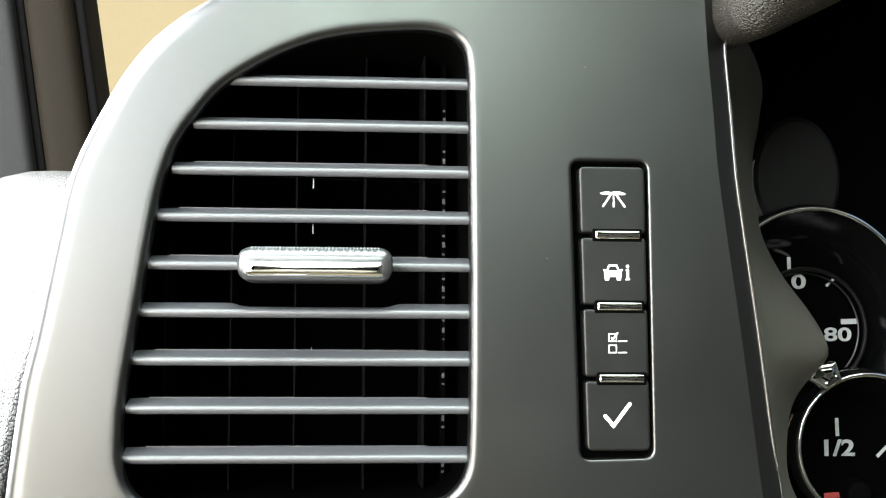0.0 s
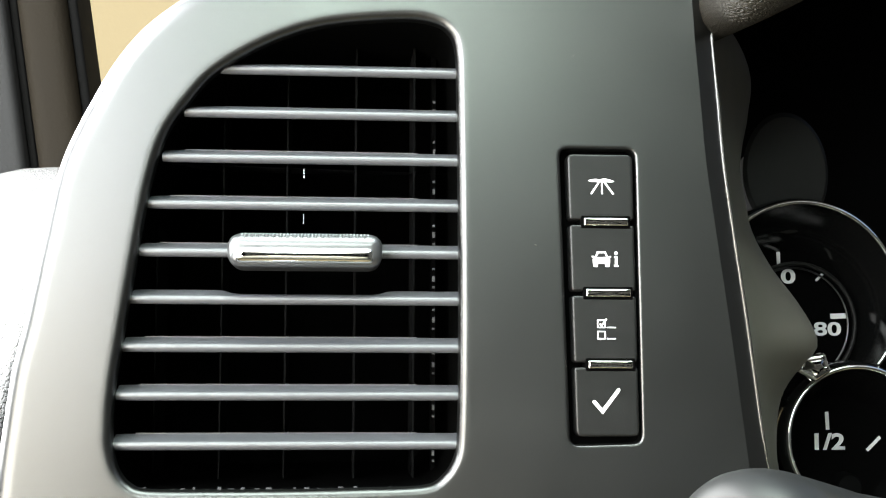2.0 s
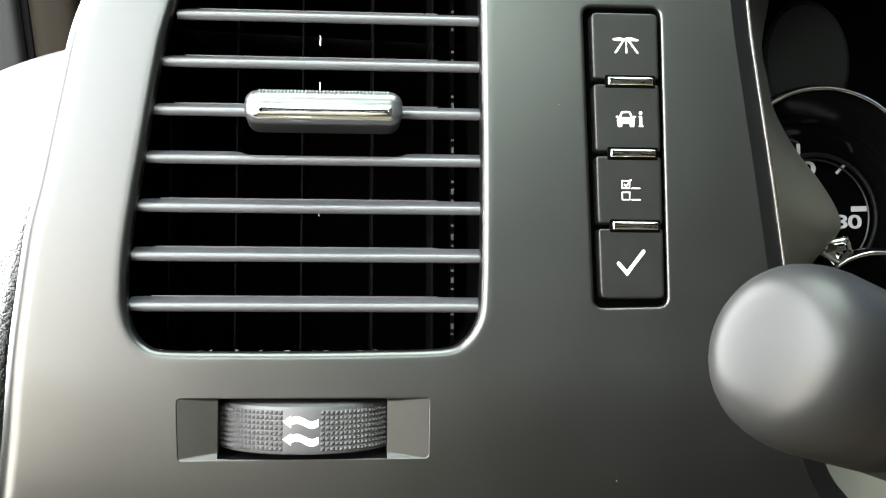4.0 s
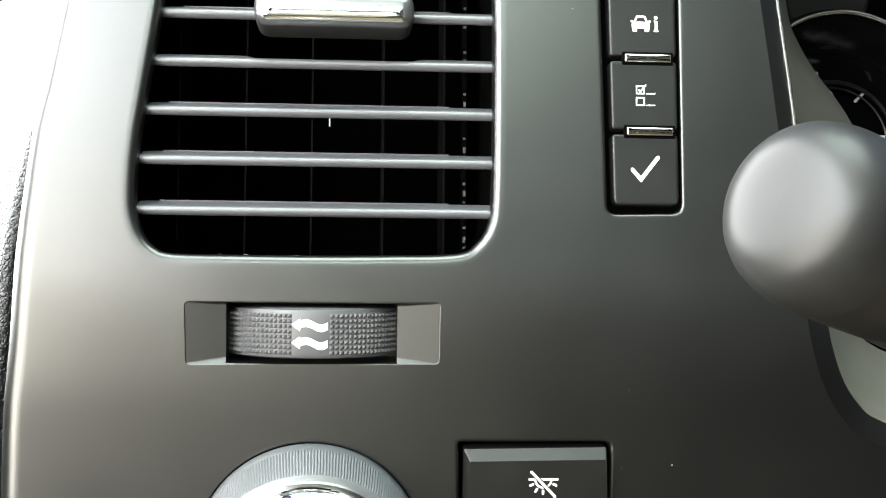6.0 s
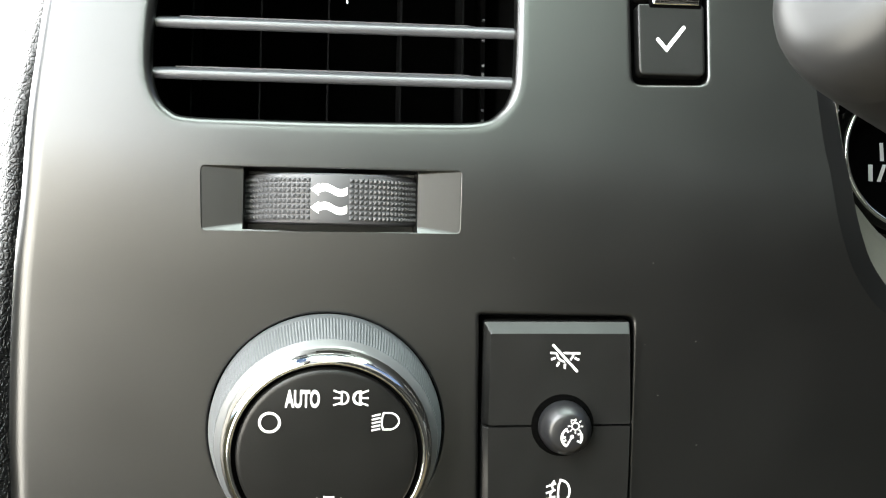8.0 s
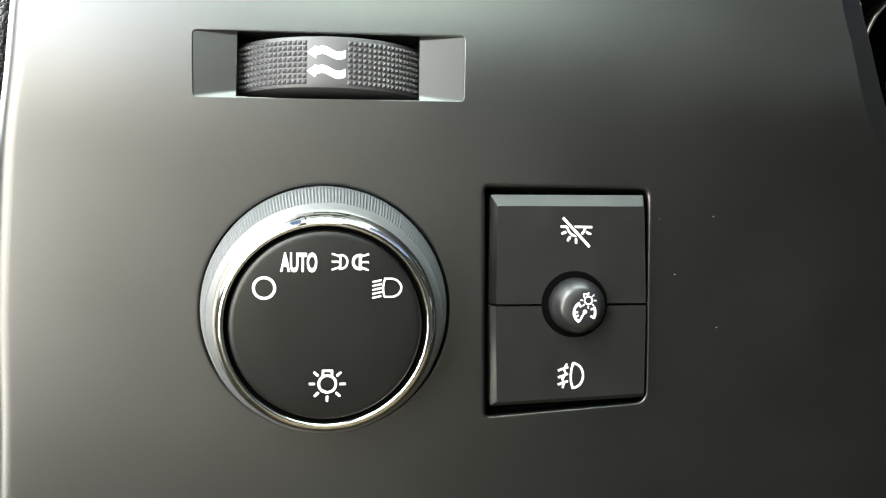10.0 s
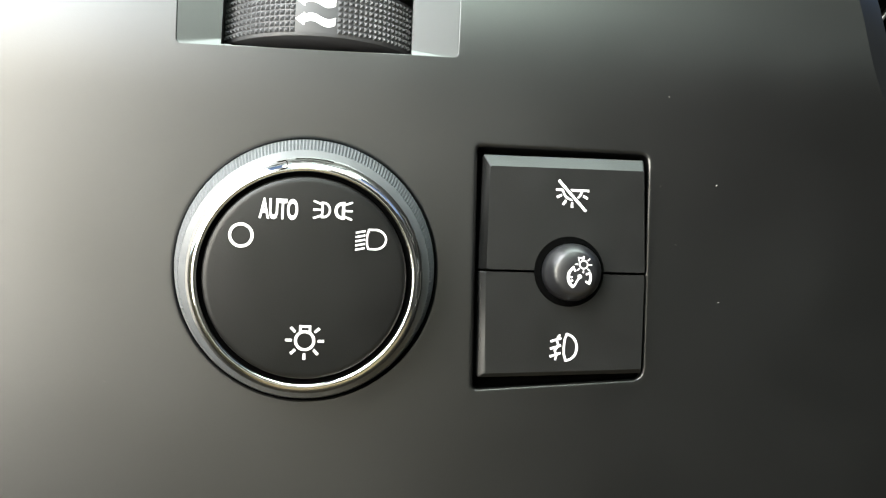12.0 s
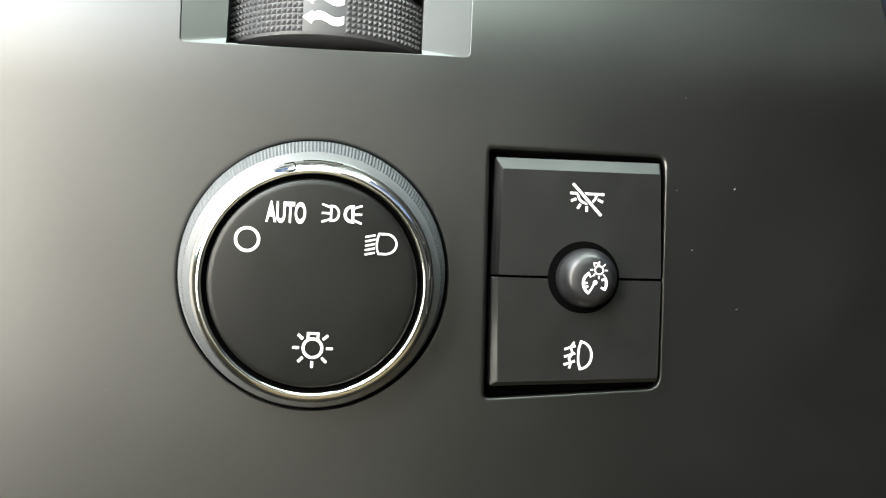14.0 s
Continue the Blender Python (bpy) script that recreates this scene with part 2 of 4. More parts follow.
# ---- the dash face ----
OUTLINE = [(-0.0642, 0.5600), (-0.0657, 0.6000), (-0.0657, 0.6350), (-0.0661, 0.6600), (-0.0652, 0.6870), (-0.0636, 0.7050), (-0.0627, 0.7225), (-0.0615, 0.7350), (-0.0598, 0.7489), (-0.0576, 0.7591),
           (-0.0540, 0.7786), (-0.0503, 0.7960), (-0.0427, 0.8125), (-0.0368, 0.8219), (-0.0305, 0.8286), (-0.0209, 0.8354), (-0.0057, 0.8430), (0.0197, 0.8489), (0.0490, 0.8518), (0.0782, 0.8528)]
RIGHT = [(0.0972, 0.845), (0.0981, 0.8276), (0.0993, 0.8119), (0.1004, 0.7973), (0.1026, 0.7801), (0.1054, 0.7592), (0.1095, 0.7257), (0.1115, 0.7155), (0.1142, 0.703), (0.1184, 0.6938), (0.1262, 0.6875), (0.15, 0.682), (0.185, 0.68)]
left_run = smooth_loop(OUTLINE, 0.0022, closed=False)
right_run = smooth_loop(RIGHT, 0.0022, closed=False)
outer = left_run + right_run + [Vector((0.21, 0.68)), Vector((0.21, 0.62)), Vector((0.21, 0.56)), Vector((0.14, 0.56)), Vector((0.05, 0.56)), Vector((0.0, 0.56))]
VENT = [(0.0318, 0.8287), (0.0245, 0.8293), (0.0077, 0.8275), (-0.0051, 0.8232), (-0.0165, 0.8163), (-0.0225, 0.8097), (-0.0276, 0.8018), (-0.0307, 0.7917), (-0.0328, 0.7797), (-0.0342, 0.77), (-0.0358, 0.7591),
        (-0.0377, 0.745), (-0.0380, 0.7347), (-0.0374, 0.7304), (-0.0362, 0.7271), (-0.0338, 0.7244), (-0.0298, 0.7232), (-0.015, 0.7230), (0.0003, 0.7230), (0.015, 0.7232), (0.0300, 0.7237), (0.0343, 0.7257), (0.0369, 0.7295), (0.0378, 0.7349), (0.0381, 0.7530), (0.0380, 0.7796), (0.0376, 0.8102), (0.0371, 0.8226), (0.0353, 0.8268)]
vent_loop = ccw(smooth_loop(VENT, 0.0012))
BTN = [(0.0609, 0.7998), (0.0784, 0.7998), (0.0793, 0.7330), (0.0630, 0.7326)]
btn_loop = ccw(rounded(BTN, 0.0022))
WHEEL = [(-0.0271, 0.7129), (0.0267, 0.7131), (0.0266, 0.7001), (-0.0267, 0.6998)]
wheel_loop = ccw(rounded(WHEEL, 0.001))
KNOB = (-0.0005, 0.6588)
knob_loop = ccw([Vector((KNOB[0] + 0.0248 * math.cos(a), KNOB[1] + 0.0244 * math.sin(a))) for a in (2 * math.pi * i / 72 for i in range(72))])
SW = [(0.0312, 0.6834), (0.0643, 0.6834), (0.0649, 0.6409), (0.0323, 0.6378)]
sw_loop = ccw(rounded(SW, [0.0008, 0.0016, 0.0022, 0.0008]))
HOLES = [(vent_loop, 0.0018, 0.0026), (btn_loop, 0.0007, 0.004), (wheel_loop, 0.0002, 0.0012), (knob_loop, 0.0005, 0.004), (sw_loop, 0.0007, 0.0045)]


def resampled(loop, step):
    out = []
    for a, b in zip(loop, loop[1:] + loop[:1]):
        n = max(1, int((Vector(b) - Vector(a)).length / step))
        out += [Vector(a).lerp(Vector(b), k / n) for k in range(n)]
    return out


def gap_to(points, line, closed=True):
    """Distances of 2D points from a polyline."""
    q = np.array([tuple(p) for p in line])
    a, b = (q, np.roll(q, -1, 0)) if closed else (q[:-1], q[1:])
    best = np.full(len(points), 9.0)
    for s, e in zip(a, b):
        d = e - s
        t = np.clip(((points - s) @ d) / max(d @ d, 1e-14), 0, 1)
        best = np.minimum(best, np.linalg.norm(points - s - t[:, None] * d, axis=1))
    return best


def inside(points, loop):
    q = np.array([tuple(p) for p in loop])
    x, y = points[:, 0], points[:, 1]
    odd = np.zeros(len(points), bool)
    for (x1, y1), (x2, y2) in zip(q, np.roll(q, -1, 0)):
        if y1 != y2:
            odd ^= ((y1 > y) != (y2 > y)) & (x < (x2 - x1) * (y - y1) / (y2 - y1) + x1)
    return odd


ROLL, CHAMFER = 0.0040, 0.0053


def dash_face():
    from mathutils import geometry
    loops = [resampled(ccw(outer), 0.0025)] + [resampled(h[0], 0.0016) for h in HOLES]
    fixed, edges = [], []
    for lp in loops:
        k = len(fixed)
        fixed += [tuple(p) for p in lp]
        edges += [(k + i, k + (i + 1) % len(lp)) for i in range(len(lp))]
    fold = [Vector(p) for p in inset(right_run, CHAMFER)]
    if not inside(np.array([tuple(fold[5])]), loops[0])[0]:
        fold = [Vector(p) for p in inset(right_run, -CHAMFER)]
    fold = fold[2:-2]
    k = len(fixed)
    fixed += [tuple(p) for p in fold]
    edges += [(k + i, k + i + 1) for i in range(len(fold) - 1)]
    free = []
    for d in (0.0057, 0.008, 0.0105, 0.0135, 0.017):
        free += [tuple(p) for p in inset(loops[0], d)]
    xs, zs = np.arange(-0.07, 0.21, 0.003), np.arange(0.562, 0.856, 0.003)
    free += [(x + (0.0015 if j % 2 else 0), z) for j, z in enumerate(zs) for x in xs]
    free = [q for q, g in zip(free, gap_to(np.array(free), left_run, False)) if g > 0.0052]
    n_rim = len(free)
    edge_row = resampled(left_run, 0.0012)[:-1]
    edge_row = [p for p, g in zip(edge_row, gap_to(np.array([tuple(q) for q in edge_row]), left_run, False)) if g < 1e-5]
    side = -1 if inside(np.array([tuple(inset(edge_row, 0.002)[40])]), loops[0])[0] else 1
    for d in (0.0002, 0.0005, 0.0009, 0.0014, 0.002, 0.0028, 0.0036, 0.0044):
        free += [tuple(p) for p in inset(edge_row, -side * d)[2:-2]]
    for lp, (_, r, _) in zip(loops[1:], HOLES):
        for k in (0.02, 0.07, 0.14, 0.24, 0.38, 0.55, 0.75, 1.0, 1.6):
            free += [tuple(p) for p in inset(lp, -r * k)]
    cells, thin = set(), []
    for q in free[:n_rim]:
        key = (round(q[0] / 0.0012), round(q[1] / 0.0012))
        if key not in cells:
            cells.add(key)
            thin.append(q)
    thin = np.array(thin)
    far = np.ones(len(thin), bool)
    for lp, (_, r, _) in zip(loops[1:], HOLES):
        far &= gap_to(thin, lp) > r * 1.6 + 0.0006
    free = np.array([tuple(q) for q in thin[far]] + free[n_rim:])
    ok = inside(free, loops[0]) & (gap_to(free, loops[0]) > 0.0003) & (gap_to(free, fold, False) > 0.0007)
    for lp, (_, r, _) in zip(loops[1:], HOLES):
        ok &= ~inside(free, lp) & (gap_to(free, lp) > r * 0.015)
    pts = [Vector(p) for p in fixed] + [Vector(p) for p in free[ok]]
    vs, _, fs, *_ = geometry.delaunay_2d_cdt(pts, edges, [], 0, 1e-6)
    v = np.array([tuple(p) for p in vs])
    tri = np.array([f for f in fs if len(f) == 3])
    mid = v[tri].mean(1)
    keep = inside(mid, loops[0])
    for lp in loops[1:]:
        keep &= ~inside(mid, lp)
    tri = tri[keep]

    def depth(p):
        """How far the face falls back at its rolled edge, its bevel and the rims of its openings."""
        d = gap_to(p, left_run, False)
        t = np.clip((ROLL - d) / ROLL, 0, 1)
        drop = 0.0029 * (1 - np.sqrt(1 - (0.98 * t) ** 2))
        d2 = gap_to(p, right_run, False)
        low = np.clip((p[:, 1] - 0.70) / 0.04, 0, 1)
        drop = drop + np.clip(CHAMFER - d2, 0, 1) * (0.47 + 0.25 * low * low * (3 - 2 * low))
        for lp, (_, r, _) in zip(loops[1:], HOLES):
            t = np.clip((r - gap_to(p, lp)) / r, 0, 1)
            drop = drop + r * (1 - np.sqrt(1 - (t * 0.985) ** 2))
        return drop

    y = np.array([surface_y(z) for z in v[:, 1]]) + depth(v)
    bm = bmesh.new()
    bv = [bm.verts.new((a[0], yy, a[1])) for a, yy in zip(v, y)]
    for t in tri:
        bm.faces.new([bv[i] for i in t])
    for lp, deep in zip(loops, [0.012] + [h[2] for h in HOLES]):
        p = np.array([tuple(q) for q in lp])
        yy = np.array([surface_y(z) for z in p[:, 1]]) + depth(p)
        front = [bm.verts.new((a[0], b, a[1])) for a, b in zip(p, yy)]
        back = [bm.verts.new((a[0], b + deep, a[1])) for a, b in zip(p, yy)]
        for i in range(len(lp)):
            j = (i + 1) % len(lp)
            q = (front[i], back[i], back[j], front[j])
            bm.faces.new(q if lp is not loops[0] else q[::-1])
    bmesh.ops.remove_doubles(bm, verts=bm.verts, dist=4e-6)
    loose = [w for w in bm.verts if not w.link_faces]
    bmesh.ops.delete(bm, geom=loose, context="VERTS")
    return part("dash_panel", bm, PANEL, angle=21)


panel = tagged(dash_face(), "matt charcoal plastic dashboard panel with rolled edge", "dashboard panel", kind="structure")


# ---- air vent ----
vent = thing("air_vent", Matrix.Translation((0, 0, 0.778)), "tall dark grey air vent with horizontal slats", "air vent")
Z0 = 0.778


def box(bm, x0, x1, y0, y1, z0, z1):
    vs = [bm.verts.new(p) for p in ((x0, y0, z0), (x1, y0, z0), (x1, y1, z0), (x0, y1, z0), (x0, y0, z1), (x1, y0, z1), (x1, y1, z1), (x0, y1, z1))]
    for f in ((0, 3, 2, 1), (4, 5, 6, 7), (0, 1, 5, 4), (1, 2, 6, 5), (2, 3, 7, 6), (3, 0, 4, 7)):
        bm.faces.new([vs[i] for i in f])
    return bm


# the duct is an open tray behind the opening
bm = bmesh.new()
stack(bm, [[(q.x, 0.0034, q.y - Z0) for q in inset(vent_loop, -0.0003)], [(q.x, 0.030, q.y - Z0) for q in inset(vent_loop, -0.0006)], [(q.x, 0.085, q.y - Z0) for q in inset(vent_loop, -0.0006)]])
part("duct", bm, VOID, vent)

SLATS = [(-0.0165, 0.8182), (-0.0238, 0.8081), (-0.0284, 0.7977), (-0.0315, 0.7871), (-0.0334, 0.7763), (-0.0350, 0.7657), (-0.0363, 0.7550), (-0.0373, 0.7443), (-0.0378, 0.7334)]


def slat(x0, x1, z, notch=False):
    """A vane with a rounded nose that rises towards the back, thin at its rear edge."""
    bm = bmesh.new()
    prof = [(0.0, -0.0007), (0.0001, -0.0003), (0.0004, 0.0000), (0.0008, 0.0002), (0.0014, 0.0004), (0.0030, 0.0009), (0.0046, 0.0015), (0.0050, 0.0016), (0.0053, 0.0014), (0.0053, 0.0009), (0.0045, 0.0), (0.0032, -0.0011), (0.0020, -0.0017), (0.0012, -0.00185), (0.0007, -0.0017), (0.0003, -0.0014), (0.0001, -0.0011)]
    n = 40
    xs = [x0 + (x1 - x0) * i / n for i in range(n + 1)]
    rings = []
    for x in xs:
        cut = 0.0
        if notch:
            k = min(1.0, max(0.0, (0.0195 - abs(x - 0.0035)) / 0.004))
            cut = 0.0009 * k * k * (3 - 2 * k)
        end = min(1.0, 0.93 + (x - x0) / 0.006)
        rings.append([(x, 0.0032 + y * 1.0 + (0.0 if end == 1 else (1 - end) * 0.001), z - Z0 + (h if h < 0.0002 else max(0.0002, h - cut)) * end) for y, h in prof])
    stack(bm, rings, cap_first=True)
    bmesh.ops.recalc_face_normals(bm, faces=bm.faces)
    return part("slat", bm, SLAT, vent, angle=60)


for i, (x0, z) in enumerate(SLATS):
    slat(x0 - 0.0004, 0.0389, z, notch=(i == 5))

for x0, z in SLATS[2:5] + SLATS[6:]:
    bm = bmesh.new()
    box(bm, x0 + 0.004, 0.0290, 0.0080, 0.0083, z - Z0 + 0.0016, z - Z0 + 0.00178)
    part("rear_edge", bm, WHEEL_GREY, vent, "thin rear edge of a slat")

# crumbly foam seal along the bottom of the opening
bm = bmesh.new()
rng = random.Random(8)
for k in range(24):
    x = -0.031 + 0.062 * k / 23 + rng.uniform(-0.0004, 0.0004)
    h, w = rng.uniform(-0.0004, 0.00022), rng.uniform(0.00015, 0.0007)
    box(bm, x - w, x + w, 0.0045, 0.0065, 0.7226 - Z0, 0.7232 - Z0 + h)
part("foam_seal", bm, WHEEL_GREY, vent, "crumbly grey foam seal", angle=10)

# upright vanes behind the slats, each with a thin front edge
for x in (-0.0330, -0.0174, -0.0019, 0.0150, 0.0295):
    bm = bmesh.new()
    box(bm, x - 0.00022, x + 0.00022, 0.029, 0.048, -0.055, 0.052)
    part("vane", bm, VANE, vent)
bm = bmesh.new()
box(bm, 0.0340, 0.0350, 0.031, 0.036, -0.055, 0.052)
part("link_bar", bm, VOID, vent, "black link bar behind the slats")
bm = bmesh.new()
rng = random.Random(4)
for (_, za), (_, zb) in zip(SLATS, SLATS[1:] + [(0, 0.7228)]):
    mid = (za + zb) / 2 - Z0 + 0.0012
    for dz, h in ((0.0022, 0.0005), (-0.0002, 0.0013), (-0.0024, 0.0005)):
        z = mid + dz + rng.uniform(-0.0003, 0.0003)
        box(bm, 0.0342, 0.0348, 0.0302, 0.0312, z - h / 2, z + h / 2)
part("link_teeth", bm, WHEEL_GREY, vent, "small worn teeth on the link bar")
for z in (0.797, 0.7858, 0.756):
    bm = bmesh.new()
    box(bm, 0.00215, 0.00243, 0.0255, 0.029, z - Z0 - 0.0012, z - Z0 + 0.0012)
    part("pivot_pin", bm, SATIN, vent)

# the sliding tab
TAB = Matrix(((1, 0, 0, 0.00355), (0, 0, -1, 0.003), (0, 1, 0, 0.775 - Z0), (0, 0, 0, 1)))
bm = slab(rounded([(-0.0171, 0.0043), (0.0171, 0.0043), (0.0171, -0.0032), (-0.0171, -0.0032)], 0.0034, 8), -0.006, 0.0068, 0.0026, steps=6)
tab = part("slider_tab", bm, TAB_GREY, vent, "grey rounded slider tab", m=TAB)
bm = slab(rounded([(-0.0152, 0.0013), (0.0152, 0.0013), (0.0152, -0.0024), (-0.0152, -0.0024)], 0.0014, 5), 0.0052, 0.0076, 0.0018, steps=8)
part("chrome_strip", bm, CHROME, tab, "polished chrome strip")
bm = bmesh.new()
for k in range(37):
    x = -0.0139 + k * 0.00077
    for row in range(8):
        d = 0.00027
        shift = 0.00038 if k % 2 else 0.0
        if row < 5:
            c, nrm = Vector((x, 0.0043, 0.0003 + row * 0.0009 + shift)), Vector((0, 1, 0))
        else:
            a = radians(8 + (row - 5) * 17 + (8 if k % 2 else 0))
            nrm = Vector((0, math.cos(a), math.sin(a)))
            c = Vector((x, 0.0017, 0.0042)) + nrm * 0.0026
        side_v = nrm.cross(Vector((1, 0, 0)))
        base = [bm.verts.new(c + Vector((p * d, 0, 0)) + side_v * q * d) for p, q in ((-1, -1), (1, -1), (1, 1), (-1, 1))]
        tip = bm.verts.new(c + nrm * 0.00022)
        for q in range(4):
            bm.faces.new((base[q], base[(q + 1) % 4], tip))
bmesh.ops.recalc_face_normals(bm, faces=bm.faces)
part("grip", bm, TAB_GREY, tab, "fine pyramid grip", angle=5)

# ---- column of four buttons ----
bank = thing("button_bank", mount(0.071, 0.7664), "black column of four push buttons with chrome dividers", "button bank")
bm = bmesh.new()
stack(bm, [[(p.x - 0.071, p.y - 0.7664, -0.0012) for p in inset(btn_loop, -0.0002)], [(p.x - 0.071, p.y - 0.7664, -0.0036) for p in btn_loop]])
part("well", bm, VOID, bank)


def lerp_edge(z):
    """The column's left and right edges at a height."""
    t = (0.7983 - z) / (0.7983 - 0.7345)
    return 0.0626 + 0.0017 * t, 0.0776 + 0.0010 * t


BREAKS = [(0.7984, 0.7834), (0.7822, 0.7672), (0.7661, 0.7511), (0.7500, 0.7346)]
buttons = []
for i, (za, zb) in enumerate(BREAKS):
    (l0, r0), (l1, r1) = lerp_edge(za), lerp_edge(zb)
    cs = [(l0 - 0.071, za - 0.7664), (r0 - 0.071, za - 0.7664), (r1 - 0.071, zb - 0.7664), (l1 - 0.071, zb - 0.7664)]
    radii = [0.0013 if i == 0 else 0.0008, 0.0013 if i == 0 else 0.0008, 0.0015 if i == 3 else 0.0008, 0.0015 if i == 3 else 0.0008]
    b = part("button", slab(rounded(cs, radii, 4), -0.0034, 0.0006, 0.0004), BUTTON, bank)
    buttons.append(b)
for i in range(3):
    z = (BREAKS[i][1] + BREAKS[i + 1][0]) / 2 - 0.7664
    xc = 0.0710 + 0.0003 + 0.0004 * i - 0.071
    cs = [(xc - 0.0057, z + 0.0015), (xc + 0.0057, z + 0.0015), (xc + 0.0057, z - 0.0014), (xc - 0.0057, z - 0.0014)]
    part("divider_frame", slab(rounded(cs, 0.0004, 3), -0.003, 0.00068, 0.0001), VOID, bank)
    cs = [(xc - 0.0051, z + 0.0010), (xc + 0.0051, z + 0.0010), (xc + 0.0051, z - 0.0008), (xc - 0.0051, z - 0.0008)]
    part("chrome_divider", slab(rounded(cs, 0.0002, 3), -0.003, 0.0013, 0.0004), CHROME, bank, "polished chrome divider")


def icon(parent, at, draw, name="icon", mat=None):
    bm = bmesh.new()
    draw(bm)
    return part(name, bm, mat or WHITE, parent, "white printed symbol", m=Matrix.Translation(at))


MM = 0.001


def draw_road(bm):
    blob(bm, [(-3.3 * MM, 1.3 * MM), (-2.4 * MM, 1.6 * MM), (-1.4 * MM, 1.75 * MM), (-0.5 * MM, 1.5 * MM), (0.4 * MM, 1.8 * MM), (1.5 * MM, 1.75 * MM), (2.4 * MM, 1.5 * MM), (3.2 * MM, 1.2 * MM), (2.6 * MM, 0.95 * MM), (-2.6 * MM, 1.0 * MM)], 0)
    stroke(bm, [(-0.45 * MM, 1.2 * MM), (-2.6 * MM, -1.9 * MM)], 0.42 * MM, 0.00001)
    stroke(bm, [(0.55 * MM, 1.2 * MM), (2.9 * MM, -1.9 * MM)], 0.42 * MM, 0.00001)
    stroke(bm, [(0.08 * MM, 0.9 * MM), (0.1 * MM, -0.3 * MM)], 0.26 * MM, 0.00001)
    stroke(bm, [(0.1 * MM, -0.6 * MM), (0.12 * MM, -1.9 * MM)], 0.42 * MM, 0.00001)


def draw_car(bm):
    stroke(bm, [(-1.9 * MM, 0.5 * MM), (-1.3 * MM, 1.75 * MM), (0.5 * MM, 1.75 * MM), (1.1 * MM, 0.5 * MM)], 0.42 * MM, 0)
    blob(bm, [(-2.3 * MM, 0.55 * MM), (1.5 * MM, 0.55 * MM), (1.75 * MM, 0.1 * MM), (1.7 * MM, -0.95 * MM), (-2.5 * MM, -0.95 * MM), (-2.55 * MM, 0.1 * MM)], 0.00001)
    for x in (-2.5, 1.7):
        blob(bm, [((x - 0.3) * MM, 0.85 * MM), ((x + 0.3) * MM, 0.85 * MM), ((x + 0.3) * MM, 0.5 * MM), ((x - 0.3) * MM, 0.5 * MM)], 0.00002)
    for x in (-1.85, 1.05):
        blob(bm, [((x - 0.55) * MM, -0.9 * MM), ((x + 0.55) * MM, -0.9 * MM), ((x + 0.5) * MM, -1.7 * MM), ((x - 0.5) * MM, -1.7 * MM)], 0.00002)
    blob(bm, arc_pts(3.2 * MM, 1.55 * MM, 0.4 * MM, 0, 345, 14), 0)
    stroke(bm, [(3.25 * MM, 0.85 * MM), (3.25 * MM, -1.6 * MM)], 0.6 * MM, 0)
    stroke(bm, [(2.75 * MM, 0.7 * MM), (3.2 * MM, 0.7 * MM)], 0.32 * MM, 0.00002)
    stroke(bm, [(2.7 * MM, -1.5 * MM), (3.8 * MM, -1.5 * MM)], 0.32 * MM, 0.00002)


def draw_list(bm):
    for y in (1.45, -1.2):
        stroke(bm, [(-2.1 * MM, (y - 0.85) * MM), (-0.3 * MM, (y - 0.85) * MM), (-0.3 * MM, (y + 0.85) * MM), (-2.1 * MM, (y + 0.85) * MM)], 0.24 * MM, 0, closed=True)
        stroke(bm, [(0.15 * MM, (y - 0.85) * MM), (2.3 * MM, (y - 0.85) * MM)], 0.24 * MM, 0)
    stroke(bm, [(-1.6 * MM, 1.5 * MM), (-1.2 * MM, 1.0 * MM), (0.1 * MM, 2.6 * MM)], 0.32 * MM, 0.00002)


def draw_tick(bm):
    stroke(bm, [(-3.1 * MM, 0.2 * MM), (-1.1 * MM, -2.0 * MM), (2.9 * MM, 3.0 * MM)], 0.85 * MM, 0)
    blob(bm, arc_pts(-3.1 * MM, 0.2 * MM, 0.42 * MM, 0, 345, 14), 0.00002)
    blob(bm, arc_pts(2.9 * MM, 3.0 * MM, 0.42 * MM, 0, 345, 14), 0.00002)


for b, (x, z), d in zip(buttons, ((0.0704, 0.7911), (0.0706, 0.7743), (0.0712, 0.7584), (0.0712, 0.7421)), (draw_road, draw_car, draw_list, draw_tick)):
    icon(b, (x - 0.071, z - 0.7664, 0.00062), d).matrix_basis @= Matrix.Diagonal((0.93, 0.96, 1, 1))

# ---- thumbwheel ----
WM = mount(-0.0004, 0.7065)
wheel = thing("thumbwheel", WM, "dark grey knurled thumbwheel with white airflow arrows in a recess", "thumbwheel")
bm = bmesh.new()
h0, h1 = 0.7132 - 0.7065, 0.6998 - 0.7065
# the recess: two ramps down to the wheel, a steep upper wall and a sloping lower one
def recess_depth(x, v):
    a = abs(x)
    ramp = 0.00095 * min(1.0, max(0.0, (0.0270 - a) / 0.009))
    belly = 0.0003 * (1 - (a / 0.027) ** 2)
    low, high = v - (h1 - belly), h0 - v
    deep = min(ramp, max(0.0, low) * 0.6, max(0.0, high - 0.0002) * 1.3)
    if a < 0.0181 and low > 0.0004 and high > 0.0003:
        deep = 0.016
    return -0.0002 - deep


